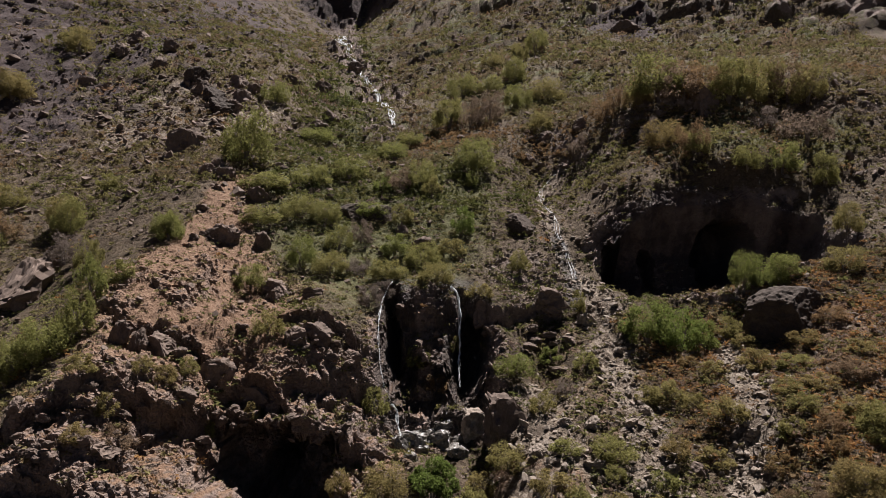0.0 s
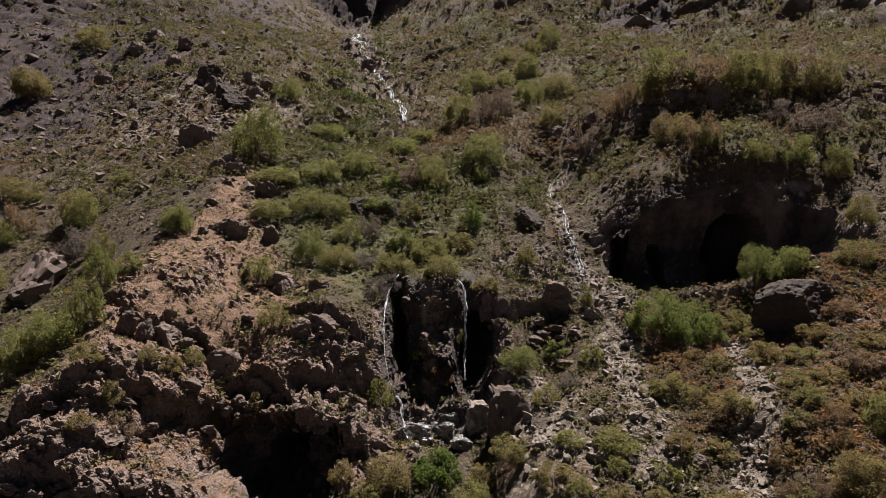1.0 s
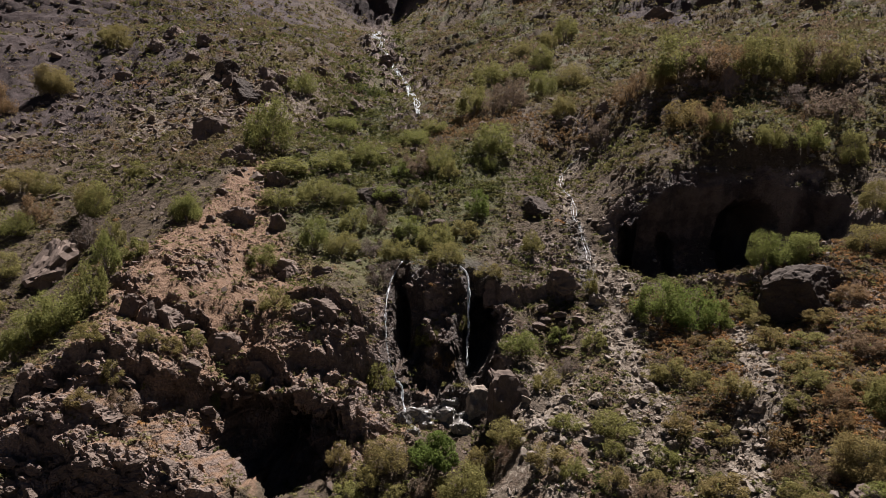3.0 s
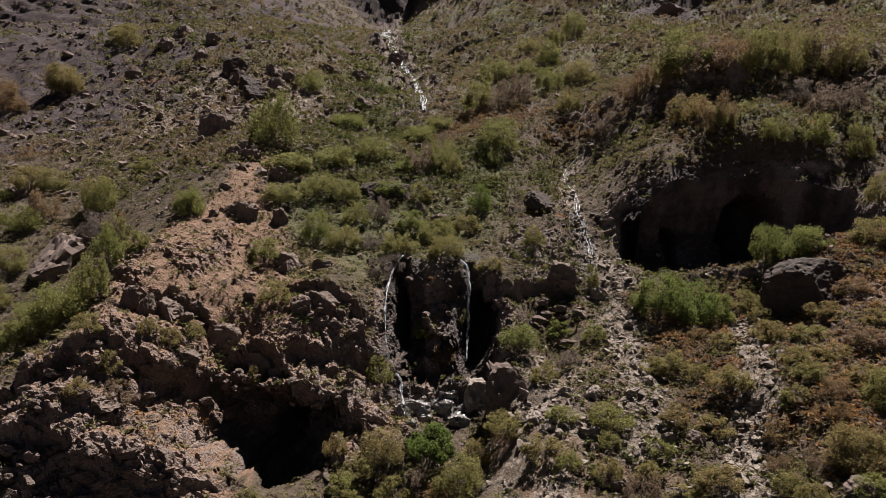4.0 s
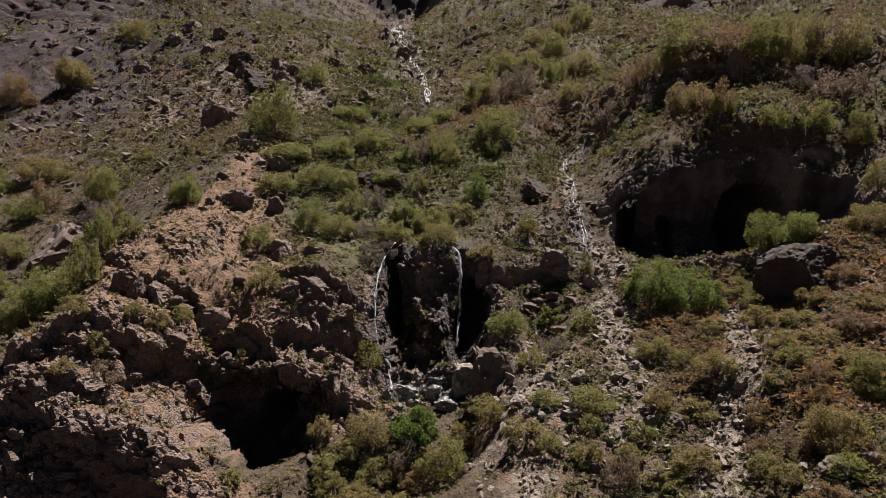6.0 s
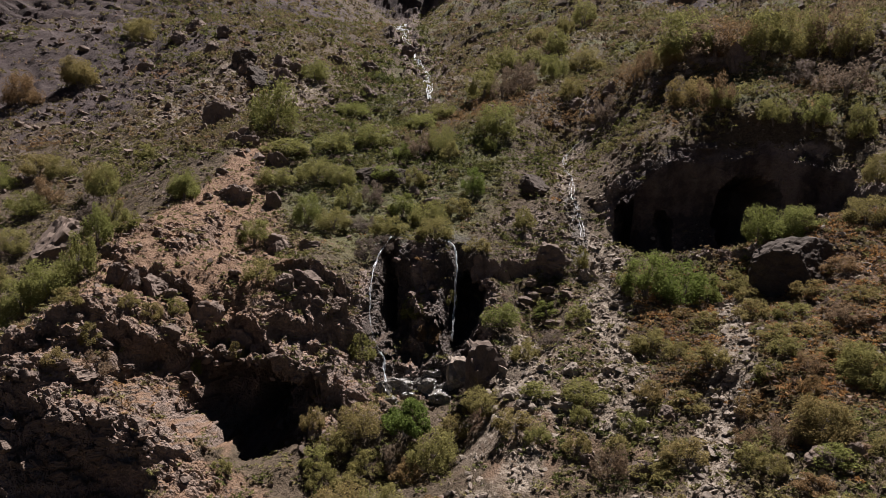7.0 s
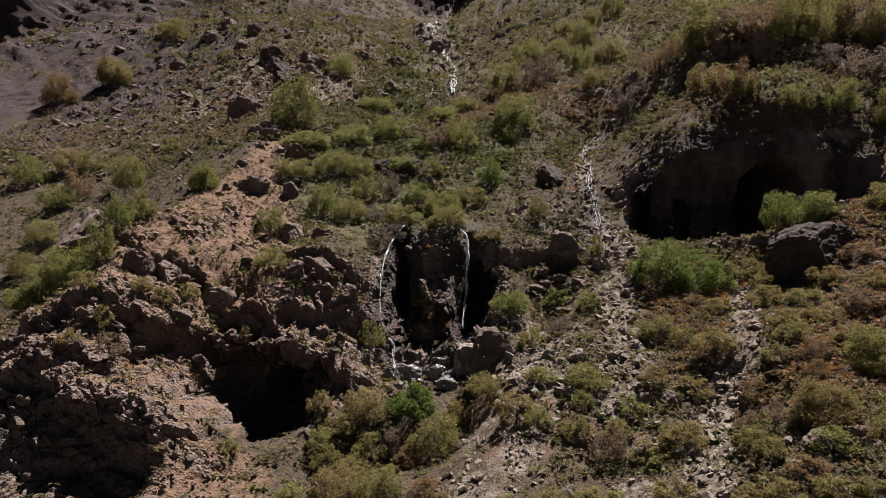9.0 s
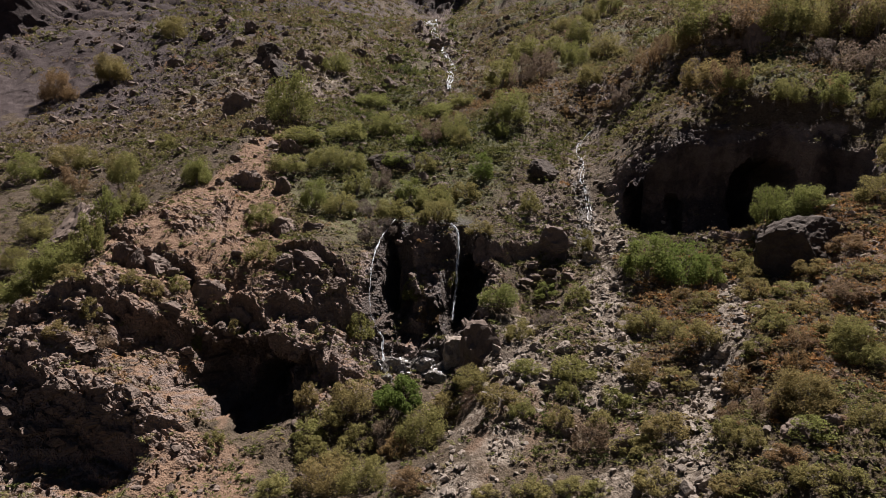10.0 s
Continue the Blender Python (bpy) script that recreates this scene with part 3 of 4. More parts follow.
# ---- plants ----
def leaf_cloud(rng, count, radius, height, clumps, leaf, low=0.06, droop=0.0):
    """Corners of many three-cornered leaves in uneven clumps over a round bush."""
    a, far = rng.uniform(0, 2 * math.pi, clumps), np.sqrt(rng.random(clumps)) * 0.8
    skirt = np.arange(clumps) % 2 == 0
    far = np.where(skirt, 0.45 + 0.5 * far, far)
    top = np.where(skirt, 0.42, (1 - (far / 0.97) ** 3).clip(0) ** 0.5)
    mid = np.stack([np.cos(a) * far * radius, np.sin(a) * far * radius, height * (low + (0.8 - low) * top * rng.random(clumps) ** 0.6)], -1)
    size = rng.uniform(0.14, 0.31, clumps)
    c = rng.integers(0, clumps, count)
    d = rng.normal(size=(count, 3))
    d /= np.linalg.norm(d, axis=1)[:, None]
    at = mid[c] + d * (size[c] * rng.uniform(0.35, 1.0, count) ** 0.5)[:, None] * (radius, radius, height * 0.6)
    at[:, 2] = np.abs(at[:, 2] - 0.03) + 0.03
    long = rng.normal(size=(count, 3)) + d * 0.8 + (0, 0, 0.1 - droop)
    long /= np.linalg.norm(long, axis=1)[:, None]
    up = rng.normal(size=(count, 3)) * 0.8 + (0.1, 0.2, 0.75)          # most blades lie open to the sky
    side = np.cross(long, up)
    side /= np.linalg.norm(side, axis=1)[:, None]
    s = (leaf * rng.uniform(0.6, 1.4, count))[:, None]
    return at, np.stack([at - side * s * 0.32 - long * s * 0.55, at + side * s * 0.32 - long * s * 0.35, at + long * s * 1.1], 1)


def scatter(rng, lo, hi, count, chance, steepest=0.45):
    """Places on the slope, kept by chance(x, v, normal) and off the cliffs."""
    x, v = rng.uniform(lo[0], hi[0], count), rng.uniform(lo[1], hi[1], count)
    p, nrm = spot(x, v)
    keep = (rng.random(count) < chance(x, v)) & (nrm[:, 2] > steepest) & (x > 6 - 0.9 * (v + 57)) & (x < 8 + 0.66 * (v + 57))
    return x[keep], v[keep], p[keep], nrm[keep]


def build_scrub(name, label, seed, spots, tones, sizes, per, leaf, tall=1.0):
    """All the small plants of one stretch, joined."""
    rng = np.random.default_rng(seed)
    kit = [leaf_cloud(rng, per, 1.0, 0.9, 6, leaf)[1] for _ in range(24)]
    tris, tone = [], []
    for p, t, s in zip(spots, tones, sizes):
        k = kit[rng.integers(24)]
        a = rng.uniform(0, 2 * math.pi)
        c, d = math.cos(a) * s, math.sin(a) * s
        q = np.stack([k[..., 0] * c - k[..., 1] * d, k[..., 0] * d + k[..., 1] * c, k[..., 2] * s * tall * rng.uniform(0.45, 0.95)], -1)
        tris.append(q + p - (0, 0, 0.04))
        tone.append(np.full(per * 3, t))
    v = np.concatenate(tris).reshape(-1, 3)
    me = mesh_of(name, v, np.arange(len(v)).reshape(-1, 3), SCRUB, False, {"tone": np.clip(np.concatenate(tone), 0, 1)})
    return tagged(new(name, me), label, "scrub", kind="stuff")


def cover_tone(rng, x, v):
    """The colour of the low plants: green by the water, rusty on the dry flank, straw and grey between."""
    p = np.stack([x, v, 0 * x], -1)
    t = 0.34 + 0.16 * vnoise(p * 0.18, 71) + rng.normal(0, 0.13, len(x)) * np.where(v > 12, 0.7, 1.0)
    t = t - 0.10 * patch(x, v, -3, 20, 12, 24, 6, 0.4)
    t = np.where(v > 12, np.minimum(t, 0.6), t) - 0.14 * sstep(22, 48, v) * (1 - patch(x, v, -3, 20, 12, 24, 6, 0.4)) + 0.1 * patch(x, v, -10, -10, 12, 14, 0, 0.3)
    t = t + patch(x, v, 31, -10, 13, 14, 0, 0.5) * np.where(rng.random(len(x)) < 0.72 + 0.5 * vnoise(p * 0.35, 72), 0.36, 0.02)
    t = t + 0.18 * patch(x, v, 34, 16, 13, 7, 0, 0.4)
    t = t + 0.32 * sstep(16, 34, v) * sstep(-4, 8, x + 0.12 * v)          # straw and grey on the far right flank
    t = t + 0.24 * sstep(14, 30, v) * sstep(-12, -18, x + 0.05 * v)
    t = np.where(v > 10, np.minimum(t, 0.64), t)
    t = np.where(rng.random(len(x)) < 0.10, rng.uniform(0.94, 1.0, len(x)), t)
    return np.clip(t, 0, 1)


def cover_chance(x, v):
    rock, red, scree, green, grey, wet_shade = kinds_at(x, v)
    p = np.stack([x, v, 0 * x], -1)
    c = 0.7 + 0.45 * vnoise(p * 0.3, 81) + 0.3 * vnoise(p * 0.09, 82)
    c = c * (1 - 0.92 * np.clip(scree * 1.3, 0, 1)) * (1 - 0.62 * red * (v < 15)) * (1 - 0.72 * rock) * (1 - 0.3 * grey - 0.65 * grey * (x > 0)) * (1 - wet_shade)
    c = c + 0.9 * green * (v < 45) + (1 - scree) * (0.5 * patch(x, v, 31, -10, 11, 13, 0, 0.4) + 0.15 * patch(x, v, 10, -14, 14, 10, 0, 0.4)) + 0.18 * patch(x, v, -10, -10, 12, 14, 0, 0.3)
    c = c + 0.5 * patch(x, v, 36, 18.5, 13, 5.5, 0, 0.4) + 0.6 * patch(x, v, 31, 13.2, 11, 2.6, 0, 0.3) + 0.15 * sstep(14, 30, v) * sstep(-8, 6, x + 0.12 * v)
    c = c * (1 + 0.25 * sstep(14, 30, v) * sstep(-12, -18, x + 0.05 * v))
    c = c * (1 - 0.75 * sstep(-0.5, -0.58, (x - 8) / (np.maximum(v, -40) + 57)) * sstep(25, 40, v))
    c = c * (1 - along(x, v, PATHWAY, 0.8)) * (1 - 0.7 * patch(x, v, 18.5, 12, 3.5, 5.5, -20, 0.4))
    return np.clip(c, 0, 1)


rng = np.random.default_rng(11)
x, v, p, nrm = scatter(rng, (-58, -30), (50, 12), 20000, cover_chance)
build_scrub("scrub", "low olive and straw-coloured scrub on the stony slope", 1, p, cover_tone(rng, x, v), rng.triangular(0.22, 0.36, 0.85, len(p)), 46, 0.22)
x, v, p, nrm = scatter(rng, (9, -30), (48, 3), 11000, lambda x, v: cover_chance(x, v) * sstep(8, 22, x + 0.3 * v + 6))
build_scrub("scrub", "dense rust, straw and olive scrub on the dry flank", 9, p, cover_tone(rng, x, v), rng.triangular(0.3, 0.5, 0.95, len(p)), 43, 0.21)
x, v, p, nrm = scatter(rng, (-66, 12), (72, 48), 17000, cover_chance)
build_scrub("scrub", "olive scrub and grass tufts higher up the slope", 2, p, cover_tone(rng, x, v), rng.triangular(0.3, 0.5, 1.2, len(p)), 48, 0.22, 1.25)
x, v, p, nrm = scatter(rng, (-112, 48), (88, 126), 22000, cover_chance)
build_scrub("scrub", "sparse grey-green scrub on the far slope", 3, p, cover_tone(rng, x, v), rng.triangular(0.4, 0.65, 1.7, len(p)), 28, 0.27, 1.35)
x, v, p, nrm = scatter(rng, (-200, 125), (140, 250), 20000, cover_chance)
build_scrub("scrub", "far scrub below the gorge, grey-green", 4, p, cover_tone(rng, x, v), rng.triangular(0.4, 0.7, 1.7, len(p)), 14, 0.5)


# ---- shrubs and small trees that stand out ----
def part(name, mesh, parent, label=""):
    ob = new(name, mesh)
    ob.parent = parent
    return tagged(ob, label)


def crown_mesh(seed, count, clumps, leaf, droop=0.0, low=0.06):
    tri = leaf_cloud(np.random.default_rng(seed), count, 0.5, 1.0, clumps, leaf, low, droop)[1]
    tri[..., :2] *= (0.5 / np.percentile(np.abs(tri[..., :2]), 97))
    tri[..., 2] *= 1.0 / np.percentile(tri[..., 2], 99)
    v = tri.reshape(-1, 3)
    return mesh_of("crown", v, np.arange(len(v)).reshape(-1, 3), LEAF)


def tube(line, radii, sides=5):
    """Corners and four-cornered faces of a bent, tapering rod."""
    line, ring = np.asarray(line, float), []
    for i, (c, r) in enumerate(zip(line, radii)):
        d = line[min(i + 1, len(line) - 1)] - line[max(i - 1, 0)]
        d = d / np.linalg.norm(d)
        a = np.cross(d, (0.31, 0.95, 0.1) if abs(d[1]) < 0.9 else (1, 0, 0))
        a /= np.linalg.norm(a)
        b = np.cross(d, a)
        w = np.arange(sides) * 2 * math.pi / sides
        ring.append(c + r * (np.cos(w)[:, None] * a + np.sin(w)[:, None] * b))
    i = np.arange(sides)
    faces = [np.stack([k * sides + i, k * sides + (i + 1) % sides, (k + 1) * sides + (i + 1) % sides, (k + 1) * sides + i], -1) for k in range(len(line) - 1)]
    return np.concatenate(ring), np.concatenate(faces)


def joined(pieces):
    verts, faces, at = [], [], 0
    for v, f in pieces:
        verts.append(v)
        faces.append(f + at)
        at += len(v)
    return np.concatenate(verts), np.concatenate(faces)


def stem_mesh(seed, limbs, thick):
    rng = np.random.default_rng(seed)
    out = []
    for _ in range(limbs):
        a, lean = rng.uniform(0, 2 * math.pi), rng.uniform(0.1, 0.36)
        tip = np.array([math.cos(a) * lean, math.sin(a) * lean, rng.uniform(0.35, 0.75)])
        knee = tip * (0.35, 0.35, 0.5) + rng.normal(0, 0.03, 3)
        out.append(tube([(0.02 * math.cos(a), 0.02 * math.sin(a), -0.12), knee, tip], [thick, thick * 0.7, thick * 0.15]))
        side = knee + (tip - knee) * 0.3
        out.append(tube([side, side + rng.normal(0, 0.1, 3) + (0, 0, 0.15)], [thick * 0.45, thick * 0.12], 4))
    return mesh_of("stem", *joined(out), BARK, True)


CROWNS = {"small": [crown_mesh(100 + i, 4400, 36, 0.033) for i in range(6)],
          "large": [crown_mesh(120 + i, 8000, 66, 0.025) for i in range(5)],
          "weep": [crown_mesh(140, 8000, 30, 0.034, 1.3, 0.2)],
          "bare": [crown_mesh(150 + i, 3400, 26, 0.030, -0.6) for i in range(3)]}
STEMS = [stem_mesh(160 + i, 6, 0.022) for i in range(3)]
plants = np.random.default_rng(21)


def plant(kind, x, v, width, height, tone):
    """A shrub of that width and height, rooted in the slope; tone from green over straw and rust to grey twigs."""
    p = spot(x, v)[0][0]
    if kind == "bush" and x > 6 and v < -4:          # low mounds on the dry flank
        height *= 0.74
        tone = tone + 0.1 if 0.5 < tone < 0.7 and x > 18 else tone
    root = new("tree" if kind == "tree" else "shrub")
    root.location, root.scale = p - (0, 0, 0.05), (width * 0.92, width * plants.uniform(0.75, 1.0), height * plants.uniform(0.85, 1.0))
    root.rotation_euler = (0, 0, plants.uniform(0, 6.28))
    stock = "weep" if kind == "weep" else "bare" if tone > 0.89 else "large" if width > 2.6 or kind == "tree" else "small"
    words = ("dark green weeping shrub beside the pool" if kind == "weep" else "tall green tree with several stems on the slope" if kind == "tree"
             else "fresh green leafy shrub on stony ground" if tone < 0.5 else "yellow-green leafy shrub on the slope" if tone < 0.66
             else "olive and straw-coloured dry shrub" if tone < 0.82 else "rust-brown dry shrub on the slope" if tone < 0.9 else "grey leafless shrub of thin twigs")
    tagged(root, words, "tree" if kind == "tree" else "shrub", "" if kind in ("tree", "weep") else "shrubs on the slope")
    crown = part("crown", CROWNS[stock][plants.integers(len(CROWNS[stock]))], root)
    crown.color = (min(tone, 1.0), 0, 0, 1)
    part("stem", STEMS[plants.integers(3)], root)


plant("tree", -16.5, 19.1, 5.2, 6.2, 0.5)
plant("bush", 6.3, 8.8, 2.4, 2.7, 0.35)
plant("bush", 20.2, -4.4, 3.8, 4.4, 0.36)
plant("bush", 22.7, -4.7, 3.9, 4.7, 0.33)
plant("bush", 24.5, -4.5, 2.5, 3.6, 0.42)
plant("bush", 26.6, -3.4, 2.4, 1.7, 0.72)
plant("bush", 29.7, 0.7, 2.8, 3.4, 0.4)
plant("bush", 31.1, -0.3, 3.2, 3.0, 0.42)
plant("bush", 32.0, -0.2, 2.9, 2.2, 0.5)
plant("bush", 9.5, -7.7, 3.1, 2.5, 0.5)
plant("bush", 2.8, -6.2, 2.4, 1.9, 0.62)
plant("bush", 8.7, -14.2, 2.9, 2.2, 0.68)
plant("weep", 3.9, -15.6, 3.2, 2.7, 0.16)
plant("bush", 1.0, -15.6, 2.8, 2.2, 0.7)
plant("bush", 6.8, -15.1, 2.0, 2.2, 0.78)
plant("bush", 5.8, -17.6, 3.2, 2.3, 0.58)
plant("bush", -7.3, 2.0, 2.9, 3.0, 0.45)
plant("bush", -10.6, -1.3, 2.7, 2.1, 0.55)
plant("bush", -7.6, -7.6, 2.5, 1.8, 0.72)
plant("bush", 13.0, -4.7, 1.9, 2.0, 0.42)
plant("bush", -19.4, -6.8, 2.5, 3.1, 0.5)
plant("bush", -19.0, -9.9, 2.5, 3.2, 0.52)
plant("bush", -20.2, -11.4, 3.4, 3.0, 0.55)
plant("bush", -22.4, -11.7, 3.1, 2.6, 0.58)
plant("bush", -23.2, -12.3, 2.2, 2.0, 0.55)
plant("bush", -31.7, 9.8, 3.2, 3.5, 0.75)
plant("bush", -28.3, 3.9, 3.5, 2.9, 0.95)
plant("bush", -25.2, 2.2, 2.5, 2.8, 0.6)
plant("bush", -18.9, 3.7, 2.7, 2.7, 0.55)
plant("bush", -60.2, 48.5, 5.8, 4.7, 0.8)
plant("bush", -58.0, 66.0, 5.2, 4.4, 0.68)
plant("bush", -65.1, 41.1, 5.1, 5.1, 0.85)
plant("bush", -19.4, 44.0, 4.2, 3.5, 0.6)
plant("bush", 29.2, 27.1, 6.2, 5.8, 0.55)
plant("bush", 31.5, 25.1, 6.1, 4.6, 0.97)
plant("bush", 33.6, 24.7, 4.7, 4.3, 0.9)
plant("bush", 36.0, 23.9, 5.4, 5.7, 0.6)
plant("bush", 38.6, 24.7, 4.8, 5.5, 0.65)
plant("bush", 41.9, 26.7, 4.3, 5.2, 0.7)
plant("bush", 43.8, 25.8, 5.0, 5.2, 0.98)
plant("bush", 45.0, 24.1, 4.2, 4.8, 0.75)
plant("bush", 27.3, 27.1, 3.5, 3.3, 0.8)
plant("bush", 27.8, 17.8, 4.9, 3.2, 0.75)
plant("bush", 29.2, 14.7, 3.5, 3.5, 0.9)
plant("bush", 27.1, 20.4, 2.5, 3.1, 0.97)
plant("bush", 29.6, 14.4, 2.9, 2.3, 0.6)
plant("bush", 33.6, 12.1, 2.9, 2.4, 0.55)
plant("bush", 37.5, 12.9, 3.3, 3.0, 0.55)
plant("bush", 42.0, 17.5, 5.8, 3.6, 1)
plant("bush", 41.7, 12.2, 3.1, 3.4, 0.6)
plant("bush", 38.5, 20.1, 3.9, 2.6, 0.98)
plant("bush", 20.6, 24.7, 3.4, 3.4, 0.98)
plant("bush", 23.9, 27.7, 3.5, 3.4, 0.95)
plant("bush", 25.3, 28.7, 2.8, 2.8, 0.92)
plant("bush", 8.2, 20.6, 4.4, 3.8, 0.55)
plant("bush", 5.8, 39.4, 5.3, 4.4, 0.6)
plant("bush", 8.5, 36.4, 3.9, 4.3, 0.95)
plant("bush", 11.2, 37.3, 3.9, 4.3, 0.96)
plant("bush", 15.7, 43.1, 4.2, 3.8, 0.55)
plant("bush", 17.5, 32.6, 3.3, 3.0, 0.7)
plant("bush", 16.7, 57.3, 4.3, 4.3, 0.6)
plant("bush", 22.4, 74.4, 5.0, 4.4, 0.6)
plant("bush", 14.0, 68.4, 4.2, 2.1, 0.75)
plant("bush", 18.9, 69.0, 3.2, 3.7, 0.62)
plant("bush", 20.3, 45.7, 5.2, 3.4, 0.75)
plant("bush", 12.5, 53.5, 4.6, 2.8, 0.58)
plant("bush", 8.1, 53.5, 5.6, 3.7, 0.6)
plant("bush", 7.7, 17.6, 1.5, 1.7, 0.45)
plant("bush", 0.0, 17.7, 3.7, 2.8, 0.95)
plant("bush", 2.5, 18.1, 3.1, 3.1, 0.6)
plant("bush", 3.5, 16.4, 2.4, 2.4, 0.7)
plant("bush", -1.8, 17.7, 2.5, 1.7, 0.42)
plant("bush", -5.7, 20.1, 3.9, 2.3, 0.55)
plant("bush", -12.2, 36.5, 4.8, 2.0, 0.5)
plant("bush", -1.4, 29.0, 4.0, 2.2, 0.55)
plant("bush", 0.5, 35.6, 3.9, 2.0, 0.6)
plant("bush", -13.3, 14.4, 5.4, 1.8, 0.6)
plant("bush", -9.3, 17.1, 3.7, 2.5, 0.6)
plant("bush", -12.0, 7.6, 3.3, 1.9, 0.62)
plant("bush", -4.8, 5.9, 2.6, 2.3, 0.58)
plant("bush", -3.0, 7.3, 2.4, 2.4, 0.96)
plant("bush", 0.2, 5.7, 2.6, 2.1, 0.5)
plant("bush", 0.6, 10.8, 2.5, 2.2, 0.6)
plant("bush", 2.9, 3.9, 3.5, 2.5, 0.6)
plant("bush", -0.1, 1.2, 2.9, 1.9, 0.68)
plant("bush", -2.7, 2.2, 2.4, 1.7, 0.98)
plant("bush", 4.0, 0.1, 3.2, 1.8, 0.68)
plant("bush", 5.3, 5.8, 2.6, 1.8, 0.75)
plant("bush", -4.9, 1.4, 2.9, 2.2, 0.65)
plant("bush", -0.3, -1.0, 1.8, 1.6, 0.97)
plant("bush", -1.3, -2.4, 2.2, 1.8, 0.97)
plant("bush", 11.3, 3.6, 2.0, 2.2, 0.68)
plant("bush", 7.5, -0.7, 2.3, 1.4, 0.78)
plant("bush", -2.4, 11.8, 3.4, 1.7, 0.45)
plant("bush", -9.2, 10.0, 3.9, 2.2, 0.6)
plant("bush", -6.5, 9.8, 2.8, 2.2, 0.65)
plant("bush", 15.8, -0.0, 1.4, 2.1, 0.6)
plant("bush", 15.2, -6.4, 1.9, 1.9, 0.62)
plant("bush", 13.0, -8.8, 1.8, 1.8, 0.97)
plant("bush", 11.2, -10.6, 2.1, 2.1, 0.68)
plant("bush", 11.9, -14.6, 2.1, 1.2, 0.55)
plant("bush", 14.6, -15.1, 2.8, 1.9, 0.6)
plant("bush", 10.6, -17.4, 2.5, 2.0, 0.78)
plant("bush", 11.8, -18.2, 1.6, 1.4, 0.55)
plant("bush", 14.2, -16.8, 1.5, 1.3, 0.6)
plant("bush", 13.9, -18.9, 1.6, 1.6, 0.72)
plant("bush", 16.9, -17.4, 1.7, 1.5, 0.62)
plant("bush", 18.2, -15.5, 1.8, 1.8, 0.8)
plant("bush", 16.0, -18.8, 1.5, 1.3, 0.7)
plant("bush", 15.4, -20.1, 2.2, 2.2, 0.92)
plant("bush", 19.5, -10.6, 2.4, 2.4, 0.6)
plant("bush", 18.1, -10.5, 1.8, 1.8, 0.7)
plant("bush", 20.8, -11.5, 1.9, 1.7, 0.7)
plant("bush", 21.9, -13.4, 2.6, 2.0, 0.62)
plant("bush", 23.4, -8.3, 2.1, 1.2, 0.7)
plant("bush", 22.3, -7.2, 1.7, 1.3, 0.8)
plant("bush", 20.2, -16.2, 2.1, 1.7, 0.72)
plant("bush", 19.1, -20.0, 2.5, 1.9, 0.66)
plant("bush", 17.5, -20.4, 2.2, 1.3, 0.7)
plant("bush", 26.1, -8.5, 2.5, 2.1, 0.62)
plant("bush", 24.1, -15.8, 1.7, 1.4, 0.58)
plant("bush", 22.9, -17.7, 1.7, 1.7, 0.86)
plant("bush", 21.9, -19.7, 1.4, 1.3, 0.9)
plant("bush", 21.4, -21.4, 1.5, 1.5, 0.55)
plant("bush", 27.1, -5.4, 2.2, 1.6, 0.65)
plant("bush", 25.7, -16.2, 1.7, 1.7, 0.9)
plant("bush", 25.2, -17.7, 1.3, 1.5, 0.85)
plant("bush", 28.1, -16.5, 2.5, 3.0, 0.55)
plant("bush", 24.6, -20.4, 2.8, 2.5, 0.66)
plant("bush", 23.4, -20.7, 2.2, 1.9, 0.9)
plant("bush", 24.1, -22.6, 1.8, 1.2, 0.5)
plant("bush", 28.0, -9.5, 2.5, 1.6, 0.7)
plant("bush", 25.4, -12.6, 1.9, 1.3, 0.7)
plant("bush", 27.8, -12.2, 2.3, 1.3, 0.8)
plant("bush", 29.9, -11.6, 2.4, 1.6, 0.88)
plant("bush", 27.9, -14.7, 2.2, 1.5, 0.8)
plant("bush", 25.3, -14.6, 1.8, 1.4, 0.6)
plant("bush", 30.1, -7.1, 2.6, 1.7, 0.8)
plant("bush", 31.4, -9.9, 2.1, 1.4, 0.6)
plant("bush", 32.4, -5.7, 2.7, 1.8, 0.85)
plant("bush", 36.5, -0.2, 3.0, 2.5, 0.75)
plant("bush", 39.8, 5.0, 2.8, 2.8, 0.65)
plant("bush", -1.1, -18.0, 2.1, 1.4, 0.62)
plant("bush", -1.9, -15.9, 1.8, 1.5, 0.74)
plant("bush", -0.3, -16.8, 2.2, 1.6, 0.7)
plant("bush", 1.9, -17.8, 2.5, 1.8, 0.68)
plant("bush", 3.2, -17.8, 2.1, 1.8, 0.9)
plant("bush", 4.3, -18.3, 2.1, 1.4, 0.8)
plant("bush", -5.9, -19.6, 1.4, 0.9, 0.6)
plant("bush", -11.5, -11.5, 1.6, 1.2, 0.7)
plant("bush", -12.2, -13.0, 1.5, 1.1, 0.74)
plant("bush", -13.1, -13.3, 1.3, 1.1, 0.75)
plant("bush", -14.6, -18.0, 1.6, 1.2, 0.75)
plant("bush", -13.9, -16.4, 1.4, 1.4, 0.72)
plant("bush", -12.9, -17.3, 2.1, 1.4, 0.9)
plant("bush", -10.2, -14.0, 1.0, 1.2, 0.6)
plant("bush", -0.2, -9.8, 2.4, 2.2, 0.62)
plant("bush", -15.6, -14.7, 1.7, 1.1, 0.75)
plant("bush", 4.0, -7.8, 2.1, 1.5, 0.95)
plant("bush", 5.4, -3.6, 1.3, 1.3, 0.6)
plant("bush", -7.6, -12.6, 1.2, 1.2, 0.8)
